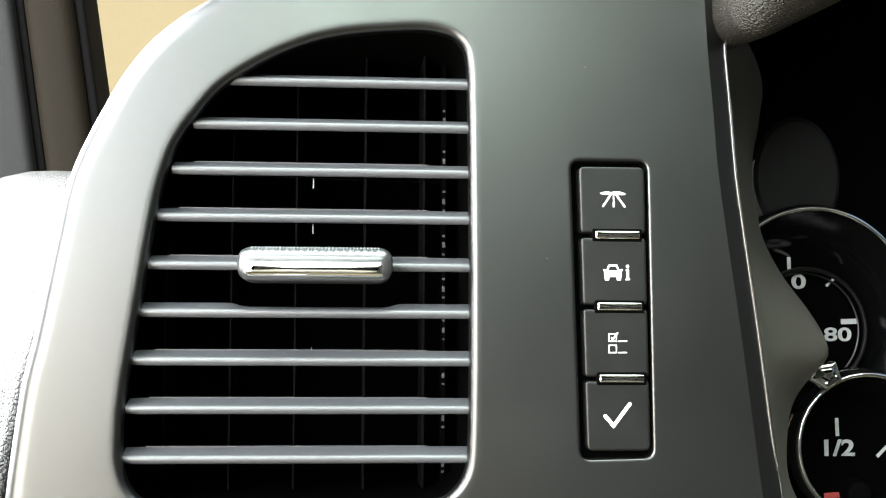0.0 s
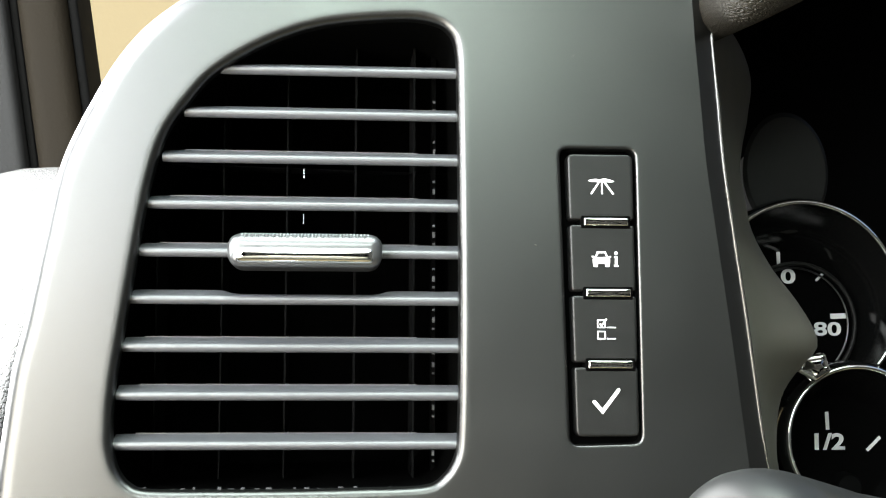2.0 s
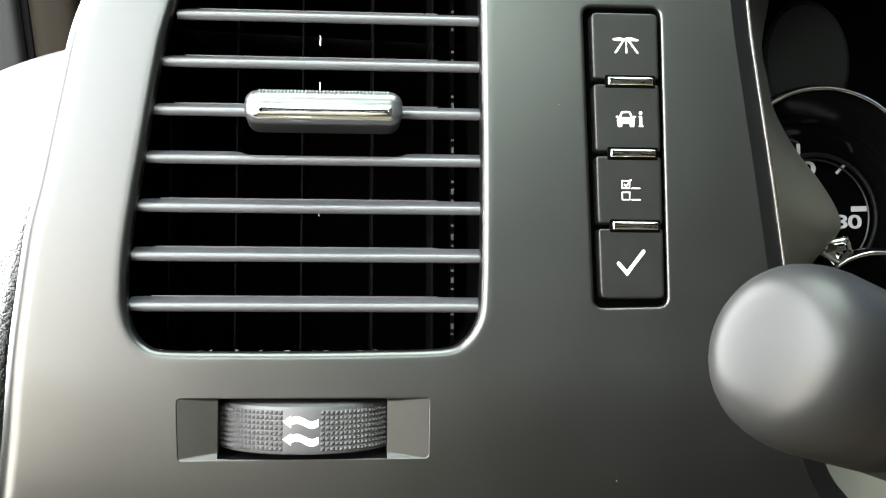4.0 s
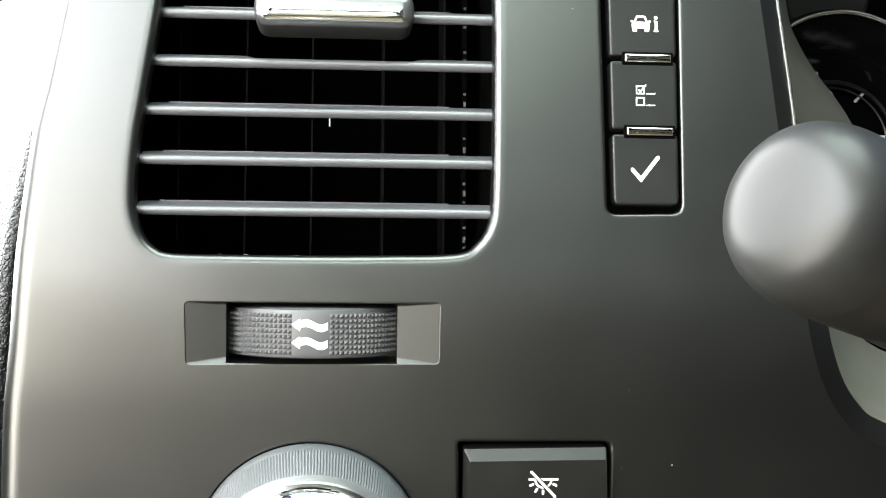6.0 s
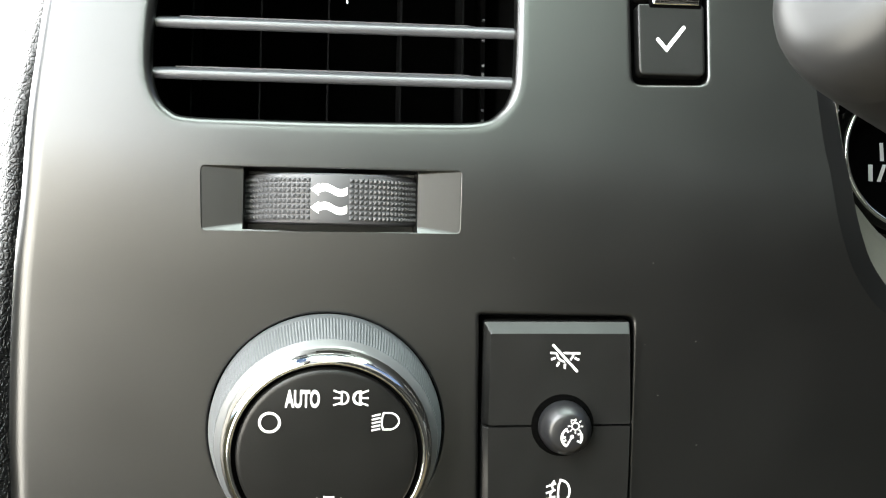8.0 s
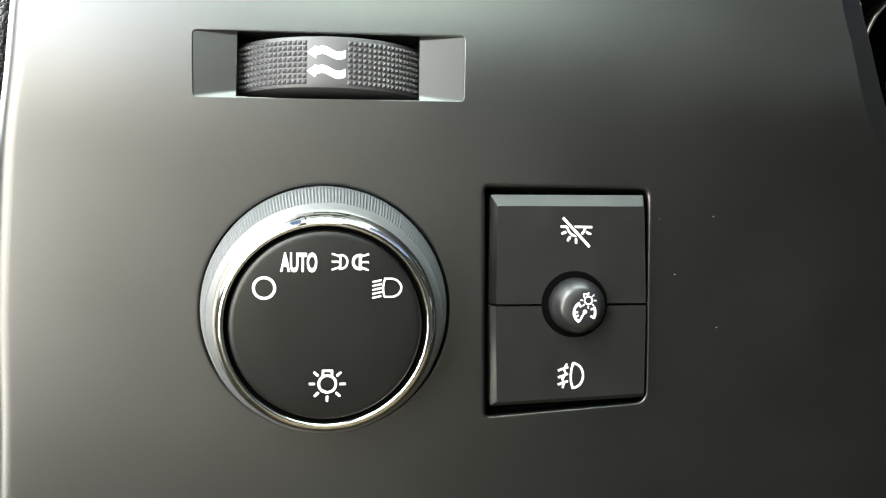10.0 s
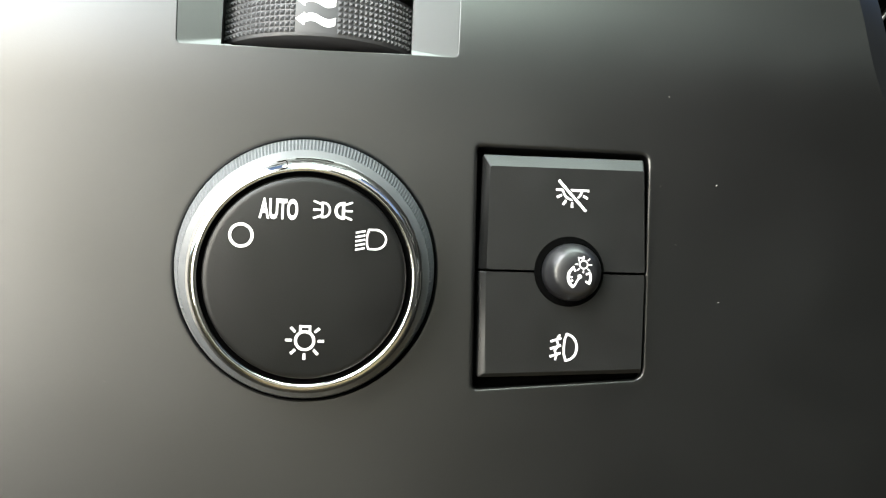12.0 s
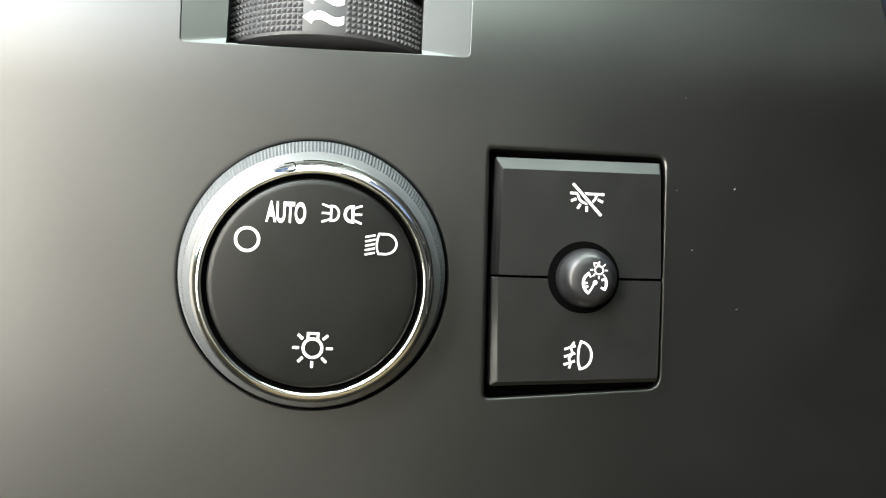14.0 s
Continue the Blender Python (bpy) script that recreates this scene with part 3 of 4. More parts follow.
right_xs = [0.0, 0.004, 0.008, 0.012, 0.016, 0.01809, 0.01811, 0.0192, 0.0205, 0.022, 0.0235, 0.025, 0.0262, 0.0267, 0.0269, 0.0271, 0.0273]
xs = [-x for x in right_xs[:0:-1]] + right_xs
vs = [h1 - 0.0003 + 0.0001 * k for k in range(29)] + [h1 + 0.003 + 0.001 * k for k in range(8)] + [h0 - 0.0015 + 0.0001 * k for k in range(17)]
grid = [[bm.verts.new((x, v, recess_depth(x, v))) for x in xs] for v in vs]
for ra, rb in zip(grid, grid[1:]):
    for i in range(len(xs) - 1):
        bm.faces.new((ra[i], ra[i + 1], rb[i + 1], rb[i]))
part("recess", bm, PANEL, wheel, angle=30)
bm = bmesh.new()
WR, WC = 0.0210, -0.0175
ring_prof = [(0.004, 0.0053), (WR - 0.0011, 0.0053), (WR - 0.0003, 0.0050), (WR, 0.0042), (WR, -0.0041), (WR - 0.0003, -0.0049), (WR - 0.0011, -0.0052), (0.004, -0.0052)]
n = 96
rings = [[(r * math.sin(2 * math.pi * i / n), h, WC + r * math.cos(2 * math.pi * i / n)) for i in range(n)] for r, h in ring_prof]
stack(bm, rings, cap_first=True)
bmesh.ops.recalc_face_normals(bm, faces=bm.faces)
drum = part("wheel", bm, WHEEL_GREY, wheel)
bm = bmesh.new()


def stud(bm, a, v, s, r0):
    """A small pyramid on the drum at angle a and height v."""
    def on(da, dv, r):
        return bm.verts.new(((r0 + r) * math.sin(a + da), v + dv, WC + (r0 + r) * math.cos(a + da)))
    k = s / r0
    base = [on(-k, -s, 0), on(k, -s, 0), on(k, s, 0), on(-k, s, 0)]
    top = [on(-k * 0.25, -s * 0.25, s * 0.9), on(k * 0.25, -s * 0.25, s * 0.9), on(k * 0.25, s * 0.25, s * 0.9), on(-k * 0.25, s * 0.25, s * 0.9)]
    for i in range(4):
        bm.faces.new((base[i], base[(i + 1) % 4], top[(i + 1) % 4], top[i]))
    bm.faces.new(top)


for side in (-1, 1):
    for c in range(17):
        for r in range(8):
            stud(bm, side * (0.212 + c * 0.050) - 0.008, -0.00385 + r * 0.0011, 0.00047, WR - 0.00002)
part("studs", bm, WHEEL_GREY, drum, "rows of small pyramid studs", angle=10)


def draw_arrow(bm, y):
    """A wavy arrow that points to the left, bent round the drum."""
    top, bot = [], []
    for i in range(21):
        t = i / 20
        x = -2.6 + 6.0 * t
        c = 0.55 * math.sin(2 * math.pi * (t * 0.95 + 0.02)) + y
        top.append((x, c + 0.78))
        bot.append((x, c - 0.78))

    def on(p):
        a = (p[0] * MM) / WR
        return bm.verts.new(((WR + 0.00006) * math.sin(a), p[1] * MM, WC + (WR + 0.00006) * math.cos(a)))
    vt, vb = [on(p) for p in top], [on(p) for p in bot]
    for i in range(20):
        bm.faces.new((vb[i], vb[i + 1], vt[i + 1], vt[i]))
    c = y + 0.1
    bm.faces.new([on(p) for p in ((-4.2, c + 0.05), (-2.4, c - 1.25), (-2.4, c + 1.35))])


for y in (1.75, -2.0):
    bm = bmesh.new()
    draw_arrow(bm, y + 0.1)
    part("arrow_symbol", bm, WHITE, drum, "white printed wavy arrow")

# ---- headlamp knob ----
TILT = pose(0, 0, 0, 6.3, 1.8, 0)
KM = mount(*KNOB) @ TILT
knob = thing("headlamp_knob", KM, "round black headlamp switch knob with chrome ring", "rotary knob")
bm = turned([(0.0262, -0.0006), (0.0243, -0.0012), (0.0236, -0.004), (0.0, -0.004)], 72, cap=False)
part("well", bm, VOID, knob, m=TILT.inverted())
bm = bmesh.new()
nk = 230
rings = []
for r, h, amp in ((0.0243, -0.003, 0), (0.0244, 0.0006, 0.0), (0.0243, 0.0012, 0.00010), (0.0230, 0.0088, 0.00010), (0.0226, 0.0098, 0.0), (0.0210, 0.0107, 0.0)):
    rings.append([((r + amp * (1 if i % 2 else -1)) * math.cos(math.pi * i / nk), (r + amp * (1 if i % 2 else -1)) * math.sin(math.pi * i / nk), h) for i in range(2 * nk)])
stack(bm, rings, cap_last=False)
part("knurled_skirt", bm, KNURL, knob, "grey finely ribbed skirt", angle=25)
prof = [(0.0216, 0.0092)]
for k in range(0, 15):
    a = math.pi / 2 * k / 14
    prof.append((0.0194 + 0.0021 * math.cos(a), 0.0100 + 0.0056 * math.sin(a)))
prof += [(0.0191, 0.01545), (0.0189, 0.0150), (0.0188, 0.0100)]
ring_ob = part("chrome_ring", turned(prof, 96, cap=False), CHROME, knob, "polished chrome ring", angle=60)
# A hook-shaped reflection in the chrome, drawn as a dark stroke.
bm = bmesh.new()
stroke(bm, [(-0.0011, 0.0211), (0.0003, 0.02115), (0.00055, 0.0208), (0.00055, 0.0202), (0.0002, 0.0199), (-0.0008, 0.01975)], 0.0002, 0.0156)
part("hook_reflection", bm, GLOSS, ring_ob, "fine dark hooked reflection drawn on the ring", m=pose(0, 0, 0, 0, 0, 12.5))
bm = bmesh.new()
stroke(bm, [(0.0212 * math.sin(a), 0.0212 * math.cos(a)) for a in (-0.12 + 0.32 * k / 14 for k in range(15))], 0.00016, 0.0131)
part("seam", bm, GLOSS, ring_ob)
# Black ring laid in the gap; its colour gives the gap's shade.
part("gap", turned([(0.01915, 0.0149), (0.0186, 0.0143), (0.0181, 0.0140)], 96, cap=False), VOID, knob, "thin black ring as the shade in the gap round the face")
bm = turned([(0.0187, 0.0100), (0.0182, 0.0100), (0.0181, 0.0147), (0.0180, 0.0152), (0.0178, 0.01542), (0.0170, 0.01556), (0.009, 0.01585), (0.002, 0.0160)], 96)
cap = part("face", bm, BUTTON, knob, "flat black face with white symbols")


def draw_off(bm):
    stroke(bm, arc_pts(0, 0, 1.95 * MM, 0, 352.5, 47), 0.52 * MM, 0, closed=True)


def draw_park(bm):
    for sd in (-1, 1):
        lamp = [(sd * 2.1 * MM, 1.45 * MM)] + [(sd * (1.9 - 1.3 * math.cos(radians(a))) * MM, 1.45 * math.sin(radians(a)) * MM) for a in range(75, -76, -15)] + [(sd * 2.1 * MM, -1.45 * MM)]
        stroke(bm, lamp, 0.42 * MM if sd < 0 else 0.6 * MM, 0, closed=True)
        for k in (-1, 0, 1):
            stroke(bm, [(sd * 2.3 * MM, k * 1.15 * MM), (sd * 3.9 * MM, k * 1.75 * MM)], 0.42 * MM, 0)


def draw_beam(bm):
    lamp = [(-0.3 * MM, 1.9 * MM), (-0.6 * MM, 0.9 * MM), (-0.7 * MM, -0.2 * MM), (-0.6 * MM, -1.2 * MM), (-0.3 * MM, -2.0 * MM)]
    stroke(bm, lamp + arc_pts(0.9 * MM, -0.05 * MM, 2.4 * MM, -78, 78, 18, 2.0 * MM), 0.42 * MM, 0, closed=True)
    for k in range(5):
        y = 1.6 - k * 0.86
        stroke(bm, [(-3.05 * MM, (y - 0.45) * MM), (-1.05 * MM, y * MM)], 0.38 * MM, 0)


def draw_bulb(bm):
    stroke(bm, arc_pts(0, 0, 1.62 * MM, 0, 352.5, 47), 0.5 * MM, 0, closed=True)
    stroke(bm, [(-0.85 * MM, 1.5 * MM), (-0.85 * MM, 2.55 * MM), (0.85 * MM, 2.55 * MM), (0.85 * MM, 1.5 * MM)], 0.45 * MM, 0.00001)
    for a in (0, 42, 138, 180, 225, 270, 315):
        c, d = math.cos(radians(a)), math.sin(radians(a))
        stroke(bm, [(2.3 * MM * c, 2.3 * MM * d), (3.45 * MM * c, 3.45 * MM * d)], 0.48 * MM, 0)


def on_face(x, z, h=0.0160):
    p = KM.inverted() @ Vector((x, surface_y(z) - 0.016, z))
    return (p.x, p.y, h)


icon(cap, on_face(-0.01145, 0.66155, 0.0158), draw_off)
icon(cap, on_face(0.0044, 0.66655, 0.0158), draw_park).matrix_basis @= Matrix.Diagonal((0.88, 0.88, 1, 1))
icon(cap, on_face(0.0112, 0.6618, 0.0158), draw_beam).matrix_basis @= Matrix.Diagonal((0.85, 0.88, 1, 1))
icon(cap, on_face(0.0005, 0.6434, 0.0158), draw_bulb)
px = on_face(-0.00505, 0.6662, 0.0159)
lettering("auto_lettering", "AUTO", 0.0048, WHITE, cap, Matrix.Translation(px), 0.50, 0.00016, "white printed word AUTO")

# ---- rocker with dimmer ----
SC = (0.0489, 0.6606)
SM = mount(*SC)
rocker = thing("light_switch", SM, "black two-button lamp switch with round dimmer knob", "light switch")


def at_sw(x, z):
    p = SM.inverted() @ mount(x, z).translation
    return (p.x, p.y)


bm = bmesh.new()
inner = [Vector(at_sw(p.x, p.y)) for p in sw_loop]
stack(bm, [[(p.x, p.y, -0.0010) for p in inset(inner, -0.0003)], [(p.x, p.y, -0.0042) for p in inner]])
part("well", bm, VOID, rocker)


def rocker_button(corners, sides, name):
    """A button with sloping sides; sides: bevel widths of the top, right, bottom and left edges."""
    c = [Vector(at_sw(*p)) for p in corners]
    t, r, b, l = sides
    mid = [c[0] + Vector((l, -t)), c[1] + Vector((-r, -t)), c[2] + Vector((-r, b)), c[3] + Vector((l, b))]
    bm = bmesh.new()
    deep = [mid[0] + Vector((0.0004, -0.0004)), mid[1] + Vector((-0.0004, -0.0004)), mid[2] + Vector((-0.0004, 0.0004)), mid[3] + Vector((0.0004, 0.0004))]
    loops = [(c, -0.004), (c, 0.0002 if t > 0.001 else 0.0012), (mid, 0.0021), (deep, 0.0021)]
    stack(bm, [[(p.x, p.y, w) for p in ccw(rounded(lp, 0.0003, 3))] for lp, w in loops])
    bmesh.ops.bevel(bm, geom=[e for e in bm.edges if e.calc_face_angle(0) > 0.3 and all(v.co.z > 0 for v in e.verts)], offset=0.00035, segments=3, affect="EDGES")
    return part(name, bm, BUTTON, rocker)


UP = [(0.0324, 0.6818), (0.0634, 0.6822), (0.0643, 0.6608), (0.0325, 0.6602)]
LOW = [(0.0325, 0.6599), (0.0643, 0.6605), (0.0644, 0.6420), (0.0330, 0.6400)]
ub = rocker_button(UP, (0.0022, 0.0002, 0.0001, 0.0012), "upper_button")
lb = rocker_button(LOW, (0.0001, 0.0002, 0.0008, 0.0011), "lower_button")
DX, DY = at_sw(0.0497, 0.6604)
# Flat disc, not sunk: black colour gives the shade of the dimmer's well.
bm = turned([(0.0067, 0.0012), (0.0067, 0.00216), (0.0065, 0.0022), (0.0005, 0.0022)], 48)
part("dimmer_shade_disc", bm, VOID, rocker, "flat black disc as the shade of the well round the dimmer", m=Matrix.Translation((DX - 0.0002, DY + 0.0001, 0)))
bm = turned([(0.0055, 0.0012), (0.0054, 0.0052), (0.0052, 0.0062), (0.0048, 0.0070), (0.0043, 0.0077), (0.0039, 0.0081), (0.0035, 0.0083), (0.0020, 0.0084), (0.0004, 0.00845)], 64)
dimmer = part("dimmer_knob", bm, DIMMER, rocker, "round dark grey dimmer knob", m=Matrix.Translation((DX, DY, 0)))


def draw_dome(bm):
    stroke(bm, [(-3.1 * MM, 0.8 * MM), (3.3 * MM, 0.8 * MM)], 0.46 * MM, 0)
    stroke(bm, arc_pts(0.1 * MM, 0.75 * MM, 1.75 * MM, 180, 360, 18), 0.42 * MM, 0.00001)
    for a in (205, 238, 270, 302, 335):
        c, d = math.cos(radians(a)), math.sin(radians(a))
        stroke(bm, [((0.1 + 2.25 * c) * MM, (0.75 + 2.25 * d) * MM), ((0.1 + 3.3 * c) * MM, (0.75 + 3.3 * d) * MM)], 0.46 * MM, 0)


def draw_slash_gap(bm):
    stroke(bm, [(-2.55 * MM, 2.5 * MM), (2.8 * MM, -3.1 * MM)], 1.05 * MM, 0.00003)


def draw_slash(bm):
    stroke(bm, [(-2.65 * MM, 2.6 * MM), (2.85 * MM, -3.15 * MM)], 0.52 * MM, 0.00006)


def draw_fog(bm):
    stroke(bm, [(0.45 * MM, 2.5 * MM)] + arc_pts(0.5 * MM, 0.0, 2.0 * MM, 75, -75, 14, 2.45 * MM) + [(0.45 * MM, -2.5 * MM), (0.05 * MM, -1.3 * MM), (0.0, 0.0), (0.1 * MM, 1.3 * MM)], 0.44 * MM, 0, closed=True)
    for y in (1.4, 0.0, -1.45):
        stroke(bm, [(-0.55 * MM, (y + 0.35) * MM), (-2.6 * MM, (y - 0.4) * MM)], 0.44 * MM, 0)
    stroke(bm, [(-0.85 * MM, 2.4 * MM), (-1.45 * MM, 1.4 * MM), (-1.05 * MM, 0.35 * MM), (-1.7 * MM, -0.7 * MM), (-1.35 * MM, -1.6 * MM), (-1.6 * MM, -2.5 * MM)], 0.4 * MM, 0.00001)


def draw_dim(bm):
    cx, cy = 0.85 * MM, 1.5 * MM
    stroke(bm, arc_pts(cx, cy, 0.75 * MM, 0, 345, 23), 0.27 * MM, 0, closed=True)
    for a in (0, 45, 90, 180, 225, 270, 315):
        c, d = math.cos(radians(a)), math.sin(radians(a))
        stroke(bm, [(cx + 1.05 * MM * c, cy + 1.05 * MM * d), (cx + 1.6 * MM * c, cy + 1.6 * MM * d)], 0.24 * MM, 0)
    stroke(bm, [(cx - 0.85 * MM, cy + 0.55 * MM), (cx - 0.95 * MM, cy + 1.25 * MM), (cx - 0.2 * MM, cy + 1.25 * MM), (cx - 0.3 * MM, cy + 0.8 * MM)], 0.24 * MM, 0.00001)
    stroke(bm, arc_pts(0.15 * MM, -0.9 * MM, 2.1 * MM, 118, 242, 16), 0.5 * MM, 0)
    for a in (125, 180, 205):
        c, d = math.cos(radians(a)), math.sin(radians(a))
        stroke(bm, [(0.15 * MM + 1.95 * MM * c, -0.9 * MM + 1.95 * MM * d), (0.15 * MM + 1.3 * MM * c, -0.9 * MM + 1.3 * MM * d)], 0.36 * MM, 0.00001)
    stroke(bm, arc_pts(0.15 * MM, -0.9 * MM, 2.1 * MM, 28, -32, 10), 0.5 * MM, 0)
    for a in (26, -30):
        c, d = math.cos(radians(a)), math.sin(radians(a))
        stroke(bm, [(0.15 * MM + 2.3 * MM * c, -0.9 * MM + 2.3 * MM * d), (0.15 * MM + 1.35 * MM * c, -0.9 * MM + 1.35 * MM * d)], 0.36 * MM, 0.00001)
    blob(bm, arc_pts(0.2 * MM, -0.75 * MM, 0.42 * MM, 0, 345, 14), 0.00002)
    stroke(bm, [(0.1 * MM, -0.9 * MM), (-0.85 * MM, -2.65 * MM)], 0.38 * MM, 0.00001)


p = at_sw(0.0494, 0.6750)
icon(ub, (p[0], p[1], 0.00212), draw_dome)
icon(ub, (p[0], p[1], 0.00212), draw_slash_gap, "slash_gap", BUTTON)["label"] = "black gap in the symbol"
icon(ub, (p[0], p[1], 0.00212), draw_slash, "slash")
p = at_sw(0.0491, 0.6463)
icon(lb, (p[0], p[1], 0.00212), draw_fog)
icon(dimmer, (0.0005, 0.0, 0.00845), draw_dim)

# ---- indicator stalk ----
ST = Vector((0.0642, -0.106, 0.7247))
axis = Vector((0.784, 0.585, -0.208)).normalized()
q = axis.to_track_quat("Z", "Y").to_matrix().to_4x4()
stalk = thing("indicator_stalk", Matrix.Translation(ST) @ q, "dark grey indicator stalk with rounded twist end", "indicator stalk")
stalk.matrix_basis = stalk.matrix_basis @ Matrix.Diagonal((0.965, 0.965, 0.965, 1))


def barrel(profile):
    bm = turned(profile, 64, cap=False)
    bmesh.ops.reverse_faces(bm, faces=bm.faces)
    return bm


part("end_cap", barrel([(0.000004, -0.0008), (0.004, -0.0007), (0.0066, -0.0005), (0.0082, -0.0002), (0.0093, 0.0003), (0.0103, 0.0009), (0.0112, 0.0017), (0.0120, 0.0028), (0.0127, 0.0042), (0.0132, 0.0060), (0.0136, 0.0082), (0.0138, 0.0110)]), STALK, stalk, "smooth rounded end cap", angle=60)
part("twist_end", barrel([(0.0138, 0.0110), (0.01375, 0.018), (0.0136, 0.0285), (0.0133, 0.0290)]), STALK, stalk)
part("arm", barrel([(0.0130, 0.0288), (0.0132, 0.0293), (0.0135, 0.0300), (0.0150, 0.07), (0.0180, 0.14), (0.0200, 0.20), (0.021, 0.30)]), STALK, stalk)

# ---- instrument cluster ----
cluster = thing("instrument_cluster", Matrix.Translation((0, 0, 0)), "black instrument cluster with chrome-ringed gauges in a grey bezel", "instrument cluster")
# The top curls back early: this shape imitates the hood's shadow on the bezel.
INNER = [(0.122, 0.858), (0.130, 0.847), (0.1335, 0.836), (0.1315, 0.824), (0.1268, 0.814), (0.1228, 0.805), (0.1215, 0.796), (0.1222, 0.7880), (0.1275, 0.7775), (0.1350, 0.7675), (0.1394, 0.7600), (0.1400, 0.7550), (0.1345, 0.7490), (0.1300, 0.7424), (0.1283, 0.7334), (0.1288, 0.722), (0.1340, 0.713), (0.145, 0.703), (0.170, 0.697)]
bm = bmesh.new()
outer_run = smooth_loop([(0.0982, 0.852)] + RIGHT[1:], 0.0008, closed=False)


def along(run, t):
    k = t * (len(run) - 1)
    i = min(int(k), len(run) - 2)
    return run[i].lerp(run[i + 1], k - i)


inner_run = smooth_loop(INNER, 0.0008, closed=False)
run_z, run_x = [p.y for p in reversed(outer_run)], [p.x for p in reversed(outer_run)]
LOW_START = min(range(len(outer_run)), key=lambda k: abs(outer_run[k].y - 0.7155)) / (len(outer_run) - 1)
grid = []
for i in range(81):
    b = along(inner_run, i / 80)
    if b.y > 0.7155 or b.x < 0.1295:
        a = Vector((float(np.interp(b.y, run_z, run_x)), min(b.y, 0.851)))
    else:
        a = along(outer_run, LOW_START + (1 - LOW_START) * min(1.0, (b.x - 0.1295) / 0.0405))
    k = min(1.0, max(0.0, (b.y - 0.790) / 0.04))
    deep_y = 0.05 + 0.03 * k * k * (3 - 2 * k)
    row = []
    for off, yy in ((0.0002, 0.012), (0.0002, 0.0044), (0.0004, 0.0042), (0.0006, 0.0044)):
        row.append((a.x + off, surface_y(a.y) + yy, a.y))
    for k in range(1, 11):
        t = k / 10
        c = a.lerp(b, t)
        row.append((c.x, 0.005 + (deep_y - 0.005) * (t ** 0.8), c.y))
    row.append((b.x + 0.0012, deep_y + 0.003, b.y))
    row.append((b.x + 0.002, deep_y + 0.03, b.y))
    grid.append([bm.verts.new(p) for p in row])
for r0, r1 in zip(grid, grid[1:]):
    for i in range(len(r0) - 1):
        bm.faces.new((r0[i], r1[i], r1[i + 1], r0[i + 1]))
bmesh.ops.recalc_face_normals(bm, faces=bm.faces)
lip = bmesh.new()
rings = []
for i in range(121):
    a = along(outer_run, 0.04 + 0.96 * i / 120)
    rings.append([(a.x + 0.0003 + 0.0002 * math.cos(k), surface_y(a.y) + 0.0038 + 0.0002 * math.sin(k), a.y) for k in (math.pi * j / 3 for j in range(6))])
stack(lip, rings, cap_first=True)
bmesh.ops.recalc_face_normals(lip, faces=lip.faces)
part("lip", lip, CHROME, cluster, "thin bright lip along the bezel")
part("bezel", bm, BEZEL, cluster, "grey curved bezel wall with bright front lip", angle=50)
# Black sheet; above the gauges it stands for the shade under the hood.
bm = bmesh.new()
box(bm, 0.10, 0.32, 0.150, 0.154, 0.66, 0.95)
part("backing", bm, VOID, cluster)


def bitten(bm, bite):
    """Takes away what lies inside the neighbouring gauge."""
    if bite:
        x, z, r = bite
        gone = [f for f in bm.faces if math.hypot(f.calc_center_median().x - x, f.calc_center_median().z - z) < r]
        bmesh.ops.delete(bm, geom=gone, context="FACES")


def gauge(cx, cz, r, y_ring, dx, dz, y_dial, r_dial, bite=None):
    """A gauge: a chrome ring at the mouth of a tube and a black dial at its end."""
    up = Matrix(((1, 0, 0, 0), (0, 0, -1, 0), (0, 1, 0, 0), (0, 0, 0, 1)))
    tube = bmesh.new()
    n = 144
    rings = []
    # a rounded collar, the ring's seat, then the tube
    for off, yy, k in ((0.0020, 0.030, 0), (0.0020, 0.006, 0), (0.0018, 0.0030, 0), (0.0014, 0.0012, 0), (0.0008, 0.0003, 0), (0.0, 0.0, 0), (None, 0.0, 0.4), (None, 0.0, 1)):
        rr = r + off if off is not None else r + (r_dial + 0.001 - r) * k
        x, z, y = cx + (dx - cx) * k, cz + (dz - cz) * k, y_ring + (y_dial - y_ring) * k + yy
        rings.append([(x + rr * math.cos(2 * math.pi * i / n), y, z + rr * math.sin(2 * math.pi * i / n)) for i in range(n)])
    stack(tube, rings, cap_last=False)
    bitten(tube, bite)
    g = part("gauge", tube, GLOSS, cluster, "black gauge tube")
    tor = bmesh.new()
    prof = [(r + 0.0002 + 0.0007 * math.cos(2 * math.pi * k / 10), 0.0007 * math.sin(2 * math.pi * k / 10)) for k in range(11)]
    turned(prof, 96, tor, cap=False)
    bmesh.ops.transform(tor, matrix=Matrix.Translation((cx, y_ring, cz)) @ up, verts=tor.verts)
    bitten(tor, bite)
    part("chrome_ring", tor, CHROME, g, "thin polished chrome ring")
    part("dial", turned([(r_dial + 0.001, 0), (0.0005, 0)], 64), VOID, g, "black dial", m=Matrix.Translation((dx, y_dial, dz)) @ up)
    return g, up


g1, UPM = gauge(0.1455, 0.7695, 0.0281, 0.072, 0.1497, 0.7640, 0.095, 0.0205, (0.1576, 0.7297, 0.0228))
g2, _ = gauge(0.1576, 0.7297, 0.0202, 0.065, 0.1605, 0.7215, 0.090, 0.0190)


